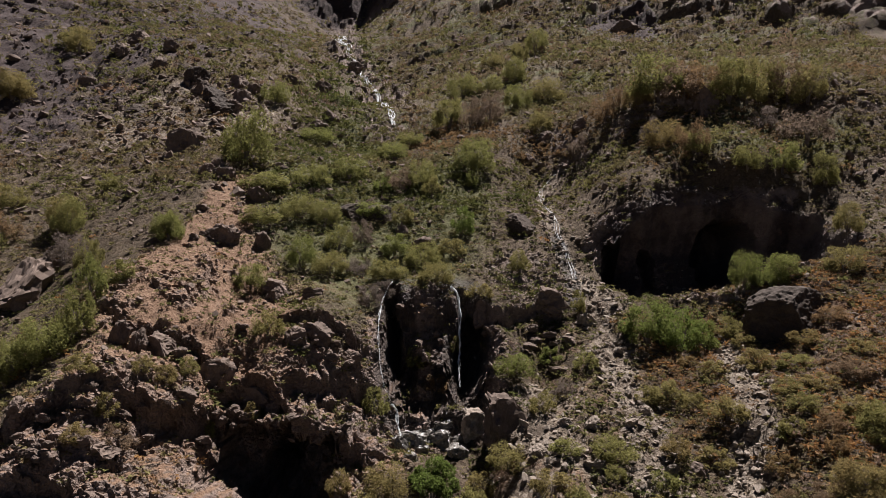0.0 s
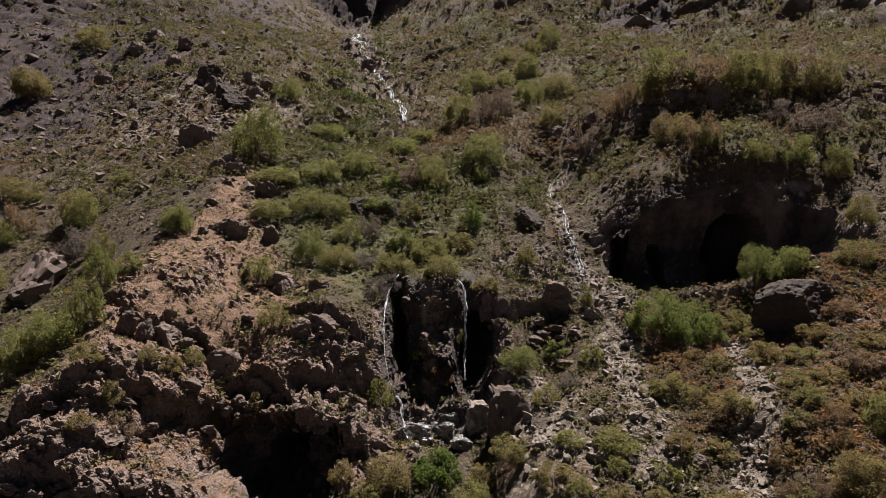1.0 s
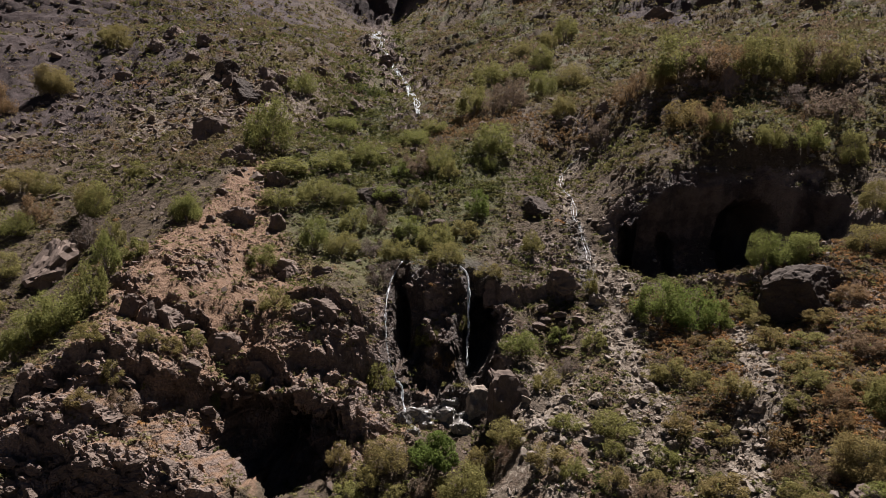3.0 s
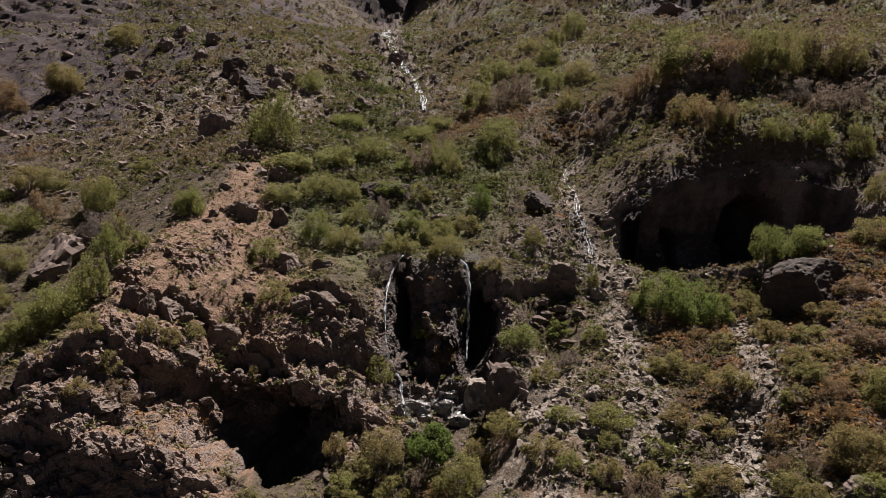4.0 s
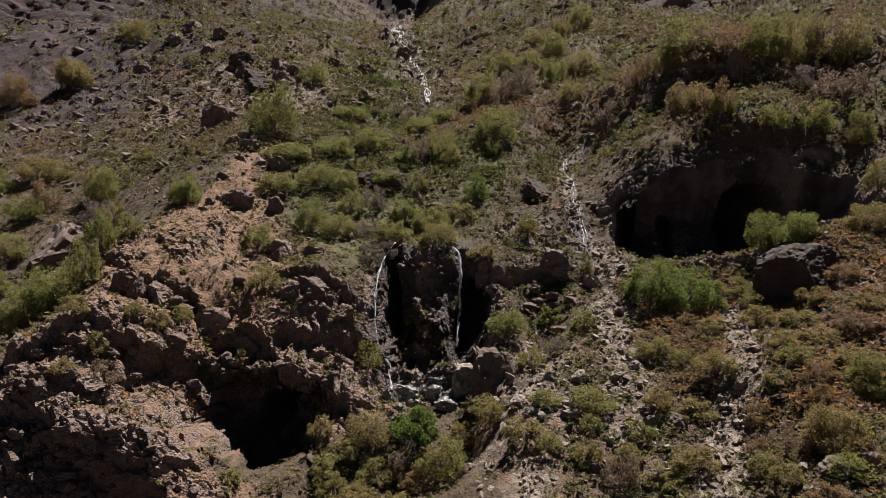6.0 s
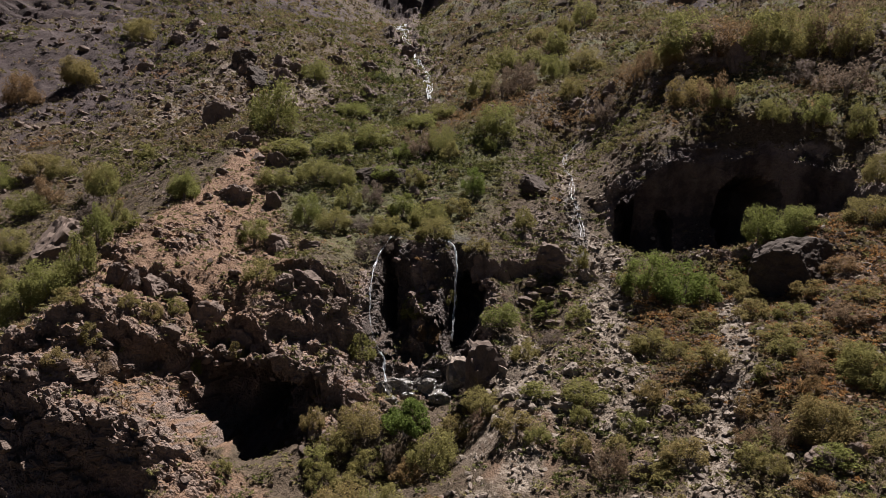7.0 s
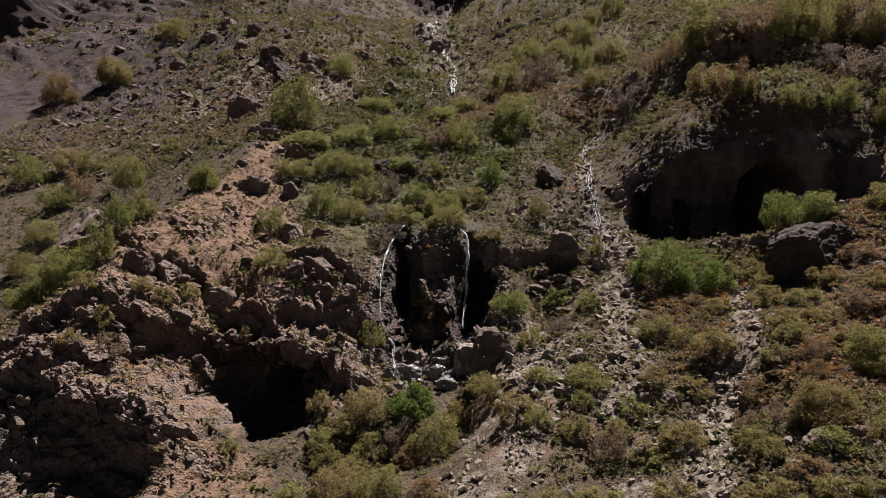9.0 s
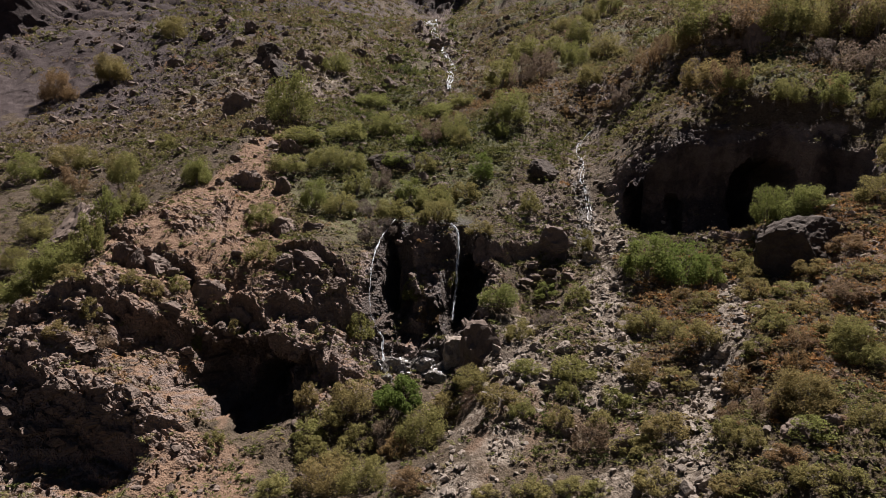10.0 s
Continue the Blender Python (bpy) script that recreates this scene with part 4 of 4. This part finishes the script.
plant("bush", -38.1, 7.0, 3.9, 2.6, 0.6)
plant("bush", -43.8, 16.2, 4.5, 3.0, 0.7)
plant("bush", -40.6, 15.6, 3.6, 2.5, 0.72)
plant("bush", -30.7, 16.4, 2.4, 2.0, 0.6)
plant("bush", -34.4, 0.5, 2.9, 2.4, 0.6)
plant("bush", -37.1, 8.9, 3.9, 3.3, 0.95)
plant("bush", -1.1, -22.3, 2.0, 1.1, 0.6)
plant("bush", -0.5, -19.1, 2.1, 1.6, 0.62)
plant("bush", 1.2, -21.3, 3.0, 1.7, 0.82)
plant("bush", 3.5, -21.6, 2.9, 1.9, 0.7)
plant("bush", 6.6, -22.4, 2.4, 1.8, 0.88)
plant("bush", 1.1, -19.0, 2.1, 1.2, 0.66)
plant("bush", 10.5, -23.4, 1.4, 0.8, 0.7)
plant("bush", 12.6, -23.3, 1.7, 1.1, 0.75)
plant("bush", 14.4, -22.9, 1.7, 1.1, 0.68)
plant("bush", 15.7, -22.8, 1.4, 0.8, 0.6)
plant("bush", 18.0, -23.4, 2.2, 1.4, 0.7)
plant("bush", 17.4, -20.6, 1.5, 1.2, 0.65)
plant("bush", 21.7, -24.7, 1.8, 1.1, 0.6)
plant("bush", 22.8, -23.7, 1.6, 1.2, 0.85)
plant("bush", 23.3, -25.0, 1.8, 1.3, 0.55)
plant("bush", 24.4, -25.0, 1.3, 1.0, 0.6)
plant("bush", 26.2, -22.4, 1.9, 1.6, 0.6)
plant("bush", 24.4, -20.7, 3.2, 2.6, 0.82)
plant("bush", 28.0, -17.1, 2.9, 2.6, 0.56)
plant("bush", 21.9, -22.3, 1.6, 1.2, 0.6)
plant("bush", 20.6, -24.4, 1.6, 1.0, 0.66)
plant("bush", -27.1, -9.5, 3.1, 2.0, 0.5)
plant("bush", -21.1, -11.3, 2.3, 2.3, 0.55)
plant("bush", -32.4, -4.1, 2.9, 2.3, 0.6)
plant("bush", -47.1, 13.7, 4.6, 3.5, 0.55)
plant("bush", -30.6, 8.6, 3.2, 3.9, 0.6)
plant("bush", -18.5, 3.2, 2.4, 2.2, 0.55)
plant("bush", -18.1, -5.2, 1.9, 1.9, 0.55)
plant("bush", -60.2, 48.5, 5.9, 4.8, 0.8)
plant("bush", -66.0, 42.0, 4.2, 4.2, 0.9)
plant("bush", -60.4, 68.9, 5.5, 3.6, 0.65)


# ---- boulders and stones ----
def rock_points(seed, level, cuts=22, rough=0.10, deep=0.6, grains=((2.1, 0.11), (5.2, 0.05), (11.0, 0.022))):
    """A stone of radius 1: a ball cut by planes, then weathered."""
    rng = np.random.default_rng(seed)
    bm = bmesh.new()
    bmesh.ops.create_icosphere(bm, subdivisions=level, radius=1.0)
    v = np.array([w.co[:] for w in bm.verts])
    f = np.array([[w.index for w in face.verts] for face in bm.faces])
    bm.free()
    if cuts > 10 and level > 2:
        v = np.sign(v) * np.abs(v) ** 0.7
    for k in range(cuts):
        d = rng.normal(size=3)
        d = np.array((rng.uniform(-0.5, 0.5), -1.0, rng.uniform(-0.25, 0.1))) if k < 3 and cuts > 10 and level > 2 else d
        d /= np.linalg.norm(d)
        v = v - np.maximum(v @ d - rng.uniform(deep, 0.95), 0)[:, None] * d
    v = v * (1 + rough * fbm(v * 2.3 + seed, 3, seed) + rough * 0.5 * fbm(v * 7.0 + seed, 2, seed + 5))[:, None]
    if level > 2:
        for grain, amp in grains:
            val, gap, tilt = cells(v * grain + seed, seed)
            v = v * (1 + amp * (val - 0.5) + amp * 0.8 * tilt - 0.6 * amp * np.exp(-(gap / 0.09) ** 2))[:, None]
    return v / np.abs(v).max(0), f


BOULDERS = [rock_points(200 + i, 4, 14, 0.12) for i in range(7)]
DOMES = [mesh_of("boulder", *rock_points(220 + i, 5, 9, 0.07, 0.62, ((2.4, 0.05), (6.0, 0.022), (13.0, 0.014))), DARK_ROCK) for i in range(3)]
BOULDER_MESHES = {m.name: [mesh_of("boulder", v, f, m) for v, f in BOULDERS] for m in (ROCK, GREY_ROCK)}
WET_MESHES = [mesh_of("boulder", v, f, WET_ROCK) for v, f in BOULDERS]


def boulder(x, v, width, height):
    """A boulder of that width and height, sunk a little into the slope."""
    p = spot(x, v)[0][0]
    pale = (x > 8 and v < 14 and kinds_at(np.array([x]), np.array([v]))[2][0] > 0.3) or (abs(x - 3) < 4 and -12 < v < -8)
    ob = new("boulder", BOULDER_MESHES[(GREY_ROCK if pale else ROCK).name][plants.integers(7)])
    if width > 3.2 and (v < 20 and x > -15 or 25 < v < 50 and x < -15):
        ob.data = DOMES[plants.integers(3)]
    if abs(x - 3.5) < 3 and -13 < v < -9 and width < 3:
        ob.data = WET_MESHES[plants.integers(7)]
    ob.location = p + (0, 0.2 * width, height * 0.24)
    ob.scale = (width * 0.52, width * 0.45, height * 0.62)
    ob.rotation_euler = (0.55 if ob.data in DOMES else -0.75 if x < -28 and width > 3 else plants.uniform(-0.35, 0.1), plants.uniform(-0.2, 0.2), plants.uniform(-0.5, 0.5))
    tagged(ob, "grey angular boulder among loose stones" if pale else "dark brown weathered boulder bedded in the slope", "boulder", "boulders on the slope")


boulder(-25.0, 23.1, 4.8, 3.7)
boulder(-25.4, 37.3, 4.0, 3.0)
boulder(-30.3, 0.0, 4.3, 5.0)
boulder(-29.3, 3.4, 1.9, 1.4)
boulder(33.7, 22.6, 3.1, 3.6)
boulder(30.7, -5.4, 6.4, 4.0)
boulder(8.7, -11.8, 3.2, 3.6)
boulder(6.9, -10.7, 2.4, 2.2)
boulder(-8.4, -16.4, 1.3, 1.4)
boulder(-4.4, 11.7, 3.5, 1.7)
boulder(-1.5, 11.2, 3.4, 1.9)
boulder(-6.9, 11.4, 1.4, 0.8)
boulder(12.0, 10.0, 3.4, 2.0)
boulder(-13.4, 11.5, 2.3, 2.0)
boulder(-14.2, 3.8, 2.8, 2.0)
boulder(-15.2, 4.0, 1.6, 1.1)
boulder(-11.6, 43.9, 2.6, 1.7)
boulder(-13.0, 40.7, 2.9, 1.8)
boulder(-16.5, 64.6, 3.6, 2.1)
boulder(-20.6, 60.2, 4.1, 1.8)
boulder(-18.8, 16.5, 2.5, 1.6)
boulder(-19.6, 15.4, 1.9, 1.5)
boulder(-16.5, 3.5, 1.0, 0.7)
boulder(-13.3, 19.3, 1.4, 0.9)
boulder(-6.0, 37.3, 2.1, 0.8)
boulder(-3.7, 23.5, 1.2, 0.7)
boulder(0.5, 19.2, 1.3, 0.8)
boulder(-17.6, 8.6, 1.5, 0.9)
boulder(-14.6, 96.4, 4.0, 2.9)
boulder(-10.7, 83.5, 3.4, 2.2)
boulder(-49.5, 62.7, 4.0, 2.4)
boulder(-49.2, 68.2, 3.2, 2.3)
boulder(-50.9, 52.3, 2.5, 1.9)
boulder(-37.4, 39.7, 4.4, 1.2)
boulder(-23.7, 42.2, 2.6, 2.6)
boulder(-15.9, -10.8, 1.4, 1.9)
boulder(-14.6, -11.1, 1.2, 1.7)
boulder(-13.5, -10.8, 2.0, 1.6)
boulder(-10.3, -11.0, 2.4, 2.0)
boulder(-5.5, -8.3, 1.8, 1.6)
boulder(-4.5, -7.7, 2.4, 1.8)
boulder(-1.9, -8.3, 1.5, 1.4)
boulder(2.2, -11.0, 2.4, 1.4)
boulder(4.4, -10.6, 2.9, 1.5)
boulder(5.5, -12.3, 1.6, 1.2)
boulder(1.6, -11.8, 1.2, 1.2)
boulder(14.2, -12.7, 1.5, 0.9)
boulder(12.3, -12.3, 1.0, 0.7)
boulder(17.1, -10.0, 0.7, 0.6)
boulder(16.4, -1.4, 1.9, 1.1)
boulder(14.6, -3.3, 1.3, 0.6)
boulder(17.6, -16.6, 1.0, 0.8)
boulder(19.0, -16.8, 1.4, 0.9)
boulder(17.0, -20.5, 1.3, 1.0)
boulder(13.4, -16.0, 1.5, 0.6)
boulder(10.4, -14.4, 1.6, 0.8)
boulder(13.5, -5.9, 2.2, 0.6)
boulder(14.3, -19.5, 1.0, 0.6)
boulder(22.8, -14.9, 0.9, 0.5)
boulder(17.8, -11.7, 1.3, 0.8)
boulder(16.4, -12.9, 1.1, 0.7)
boulder(22.6, -17.4, 1.0, 0.5)
boulder(27.8, 11.1, 3.4, 0.8)
boulder(31.5, 53.9, 1.7, 0.9)
boulder(15.0, 26.5, 2.1, 1.4)
boulder(2.6, 6.7, 2.1, 1.4)
boulder(0.8, 9.2, 1.3, 1.2)
boulder(-8.5, -2.4, 1.8, 1.4)
boulder(-11.0, 3.8, 1.5, 2.0)
boulder(-5.4, -3.2, 1.8, 0.9)
boulder(17.9, 30.3, 2.9, 1.7)
boulder(21.7, 29.6, 2.1, 1.4)
boulder(-18.6, -16.3, 1.5, 1.0)
boulder(-15.2, -15.3, 1.2, 0.8)
boulder(-13.5, -18.2, 2.1, 0.8)
boulder(-15.2, -19.3, 0.9, 0.6)
boulder(-11.1, -13.5, 1.5, 0.8)
boulder(-7.7, -11.4, 2.0, 1.6)
boulder(8.0, -1.9, 2.3, 2.3)
boulder(13.5, -0.3, 2.8, 1.9)
boulder(23.7, -22.5, 1.8, 0.9)
boulder(24.8, -22.5, 0.9, 0.9)
boulder(3.1, -11.4, 1.6, 0.9)
boulder(3.7, -10.1, 1.4, 0.8)
boulder(4.7, -9.6, 1.7, 0.9)
boulder(2.7, -9.9, 1.2, 0.7)
boulder(5.8, -11.0, 1.2, 0.8)
boulder(2.4, -12.9, 1.4, 0.8)
boulder(-14.4, 8.6, 1.2, 0.4)
boulder(-16.4, 2.1, 0.6, 0.5)
boulder(-16.5, -0.0, 0.5, 0.3)
boulder(-16.1, 4.3, 0.7, 0.5)
boulder(-15.3, 6.0, 0.9, 0.5)
boulder(-48.4, 69.0, 3.2, 2.6)
boulder(-48.8, 61.8, 2.6, 2.0)
boulder(-40.7, 56.6, 3.4, 2.6)
boulder(-41.2, 62.7, 2.8, 2.4)
boulder(-32.6, 49.8, 4.2, 3.2)
boulder(-30.2, 45.2, 3.0, 2.6)
boulder(-27.8, 41.7, 3.6, 3.0)
boulder(-25.4, 47.1, 3.0, 2.6)
boulder(-22.6, 45.4, 2.8, 2.2)
boulder(-24.2, 38.1, 3.0, 2.2)
boulder(-38.5, 40.8, 3.4, 1.5)
boulder(-50.6, 52.5, 2.4, 1.8)
boulder(-17.9, 15.1, 2.6, 1.7)
boulder(-8.6, -1.6, 2.6, 1.5)
boulder(44.6, 93.3, 8.1, 3.1)


def outcrop(x, z, size):
    """A block that juts from the face of a crag."""
    near = SHEET[(np.abs(SHEET[..., 0] - x) < 0.3) & (np.abs(SHEET[..., 2] - z) < 0.4) & (SHEET[..., 1] < 10)]
    if len(near):
        ob = new("outcrop", BOULDER_MESHES[ROCK.name][plants.integers(7)])
        ob.location = (x, near[:, 1].min() + 0.12 * size, z)
        ob.scale = (size * plants.uniform(0.5, 0.85), size * 0.6, size * plants.uniform(0.3, 0.5))
        ob.rotation_euler = (plants.uniform(-0.5, 0.2), plants.uniform(-0.4, 0.4), plants.uniform(-0.6, 0.6))
        tagged(ob, "jutting brown block in the face of a crag", "rock", "blocks in the crag faces")


# stretches of crag face: middle, half width and height, how many blocks, the largest
for x0, z0, half, tall, count, largest in (
        (-14.6, -3.6, 4.0, 2.2, 60, 0.9), (-10.2, -3.2, 1.6, 1.2, 16, 0.8), (-15.4, 1.0, 2.6, 0.9, 14, 0.8), (-10.8, -0.6, 1.4, 1.3, 8, 0.7), (-7.6, 0.1, 1.5, 0.5, 10, 0.8),
        (-4.0, 3.8, 2.0, 1.2, 12, 0.9), (-3.4, -0.6, 2.2, 0.9, 12, 0.8), (2.8, 5.4, 1.6, 1.6, 9, 0.7), (10.5, 4.6, 3.0, 1.2, 12, 0.9), (-11.5, 4.6, 2.4, 1.0, 8, 0.8)):
    for _ in range(count):
        outcrop(x0 + half * plants.uniform(-1, 1), z0 + tall * plants.uniform(-1, 1), largest * plants.uniform(0.35, 1.0))


def turns(rng, count):
    q = rng.normal(size=(count, 4))
    q /= np.linalg.norm(q, axis=1)[:, None]
    w, x, y, z = q.T
    return np.stack([1 - 2 * (y * y + z * z), 2 * (x * y - z * w), 2 * (x * z + y * w), 2 * (x * y + z * w), 1 - 2 * (x * x + z * z), 2 * (y * z - x * w),
                     2 * (x * z - y * w), 2 * (y * z + x * w), 1 - 2 * (x * x + y * y)], -1).reshape(-1, 3, 3)


def build_stones(name, label, seed, spots, sizes, material):
    """Loose stones of one stretch, joined."""
    rng = np.random.default_rng(seed)
    kit = [rock_points(300 + i, 1, 12, 0.03, 0.25) for i in range(14)]
    which, turn = rng.integers(0, 14, len(spots)), turns(rng, len(spots))
    v = np.stack([kit[w][0] for w in which]) * rng.uniform(0.4, 1.2, (len(spots), 1, 3)) * sizes[:, None, None]
    v = np.einsum("nij,nkj->nki", turn, v) * (1, 1, 0.75) + spots[:, None, :] + (0, 0, 0.25) * sizes[:, None, None]
    f = kit[0][1][None] + (np.arange(len(spots)) * v.shape[1])[:, None, None]
    me = mesh_of(name, v.reshape(-1, 3), f.reshape(-1, 3), material)
    return tagged(new(name, me), label, "stones", kind="stuff")


def stone_chance(x, v):
    k = kinds_at(x, v)
    p = np.stack([x, v, 0 * x], -1)
    return np.clip(0.05 + 0.75 * k[2] + 0.05 * k[1] + 0.12 * vnoise(p * 0.4, 95), 0, 1) * (1 - along(x, v, PATHWAY, 0.8))


STONES = [mesh_of("stone", *rock_points(240 + i, 3, 12, 0.04, 0.3, ((3.0, 0.05),)), GREY_ROCK) for i in range(8)]


def stone(x, v, size):
    """One of the larger loose stones of the gullies."""
    ob = new("stone", STONES[plants.integers(8)])
    ob.location = spot(x, v)[0][0] + (0, 0, 0.2 * size)
    ob.scale = (size * plants.uniform(0.45, 0.65), size * 0.45, size * plants.uniform(0.3, 0.45))
    ob.rotation_euler = (plants.uniform(-0.4, 0.4), plants.uniform(-0.4, 0.4), plants.uniform(0, 6.28))
    tagged(ob, "loose angular grey stone in the gully", "stone", "loose stones in the gullies")


rng = np.random.default_rng(30)
for x, v in zip(*scatter(rng, (9, -26), (27, 4), 900, lambda x, v: 0.8 * kinds_at(x, v)[2] ** 2)[:2]):
    stone(x, v, 0.24 + 0.5 * rng.random() ** 3)
rng = np.random.default_rng(31)
x, v, p, nrm = scatter(rng, (-32, -30), (46, 14), 70000, stone_chance, 0.3)
size = 0.05 + 0.30 * rng.random(len(p)) ** 3.5
west = x < 7
build_stones("scree", "loose grey and brown stones in the gullies", 5, p[~west], size[~west], GREY_ROCK)
build_stones("scree", "loose brown stones on the red crags", 7, p[west], size[west], ROCK)
x, v, p, nrm = scatter(rng, (-62, 12), (60, 62), 14000, lambda x, v: stone_chance(x, v) + 0.3 * patch(x, v, -36, 34, 26, 26, 0, 0.4), 0.3)
build_stones("scree", "loose brown stones higher up the slope", 6, p, 0.12 + 0.7 * rng.random(len(p)) ** 3, ROCK)
x, v, p, nrm = scatter(rng, (-110, 62), (80, 120), 9000, lambda x, v: 0.25 + stone_chance(x, v), 0.3)
build_stones("scree", "scattered dark stones on the far slope", 8, p, 0.15 + 0.9 * rng.random(len(p)) ** 3, ROCK)


# ---- water ----
def course(line, out, seed, wander):
    """Points of a thread of water down a line of (x, v), held off the slope."""
    rng = np.random.default_rng(seed)
    a = np.array(line, float)
    run = np.concatenate([[0], np.cumsum(np.hypot(*np.diff(a, axis=0).T))])
    t = np.linspace(0, run[-1], max(4 * len(a), int(run[-1] / 0.7)))
    x, v = np.interp(t, run, a[:, 0]), np.interp(t, run, a[:, 1])
    sway = np.stack([t / (2.5 + 6 * wander), 0 * t + seed * 3.7, 0 * t], -1)
    x = x + wander * (1.6 * vnoise(sway, 9) + 0.8 * vnoise(sway * 2.7, 10)) + rng.normal(0, wander * 0.05, len(t))
    q, nrm = spot(x, v)
    q = q + nrm * 0.35 * out
    return (q + np.roll(q, 1, 0) + np.roll(q, -1, 0))[1:-1] / 3


def threads(line, count, thick, out, wander, seed):
    pieces = []
    for k in range(count):
        p = course(line, out, seed + k, wander)
        pieces.append(tube(p, thick * np.random.default_rng(seed + k).uniform(0.05, 1.5, len(p))))
    return joined(pieces)


def strand(line, thick, seed, wander):
    """One strand of falling water down a line of points, swelling and thinning."""
    rng = np.random.default_rng(seed)
    a = np.array(line, float)
    run = np.concatenate([[0], np.cumsum(np.linalg.norm(np.diff(a, axis=0), axis=1))])
    t = np.linspace(0, run[-1], int(run[-1] / 0.12))
    p = np.stack([np.interp(t, run, a[:, k]) for k in range(3)], -1)
    sway = np.stack([t / 1.3, 0 * t + seed * 3.7, 0 * t], -1)
    p[:, 0] += wander * (vnoise(sway, 9) + 0.5 * vnoise(sway * 3.1, 10))
    p[:, 1] += wander * vnoise(sway + 31.0, 11)
    return tube(p, thick * (1.0 - 0.85 * (t / run[-1]) ** 0.8) * np.clip(0.7 + 1.1 * vnoise(sway * 5.3, 12), 0.06, 2.0))


def before_rock(p):
    """The point itself, or one just in front of the rock that would hide it."""
    near = SHEET[(np.abs(SHEET[..., 0] - p[0]) < 0.3) & (np.abs(SHEET[..., 2] - p[2]) < 0.35) & (np.abs(SHEET[..., 1] - p[1]) < 2.5)]
    return (p[0], min(p[1], near[:, 1].min() - 0.08) if len(near) else p[1], p[2])


def fall(words, line, count, thick, wander, seed):
    line = np.array([before_rock(p) for p in line])
    line[:, 1] = np.minimum.accumulate(line[:, 1])          # water never runs back under the rock
    root = tagged(new("waterfall"), words, "waterfall", "falls")
    for k in range(count):
        part("strand", mesh_of("strand", *strand(line, thick * (1.0 if k == 0 else 0.55), seed + k, wander), WATER, True), root)


FALL_LEFT = [(0.47, 0.49, 8.26), (0.13, -0.14, 7.88), (-0.21, -1.17, 6.87), (-0.38, -2.09, 5.76), (-0.27, -3.19, 4.26), (-0.08, -4.48, 2.62), (0.30, -5.66, 1.28), (0.92, -6.52, -0.09)]
FALL_RIGHT = [(5.16, -0.35, 7.96), (5.57, -1.13, 7.61), (5.79, -1.71, 6.90), (5.88, -2.21, 5.66), (5.89, -2.82, 3.92), (5.85, -3.33, 2.20), (5.87, -3.94, 0.54)]
FALL_LOW = [(0.95, -6.72, -0.14), (1.30, -7.10, -0.56), (1.31, -7.40, -1.20), (1.57, -7.68, -1.87), (1.87, -8.06, -2.39)]
fall("thin white thread of water down dark rock", FALL_LEFT, 4, 0.036, 0.07, 500)
fall("white waterfall that thins out in the shade", FALL_RIGHT, 6, 0.06, 0.10, 520)
fall("small white cascade over the lower rocks", FALL_LOW, 5, 0.06, 0.12, 560)
tagged(new("side_stream", mesh_of("side_stream", *threads([(18.4, 24.1), (17.3, 23.4), (16.2, 21.7), (15.8, 19.9), (15.8, 12.9), (15.9, 9.1), (16.3, 7.9), (16.4, 6.8), (16.5, 5.3), (16.2, 3.4)], 4, 0.016, 0.3, 0.22, 580), WATER, True)),
       "thin glistening trickle over grey stones", "stream", kind="structure")
tagged(new("mountain_stream", mesh_of("mountain_stream", *joined([threads(STREAM[1:4], 10, 0.08, 1.2, 0.9, 600), threads(STREAM[3:6], 5, 0.06, 1.0, 0.5, 620), threads(STREAM[5:], 9, 0.06, 1.0, 0.45, 640)]), WATER, True)),
       "white stream tumbling down the gully", "stream", kind="structure")
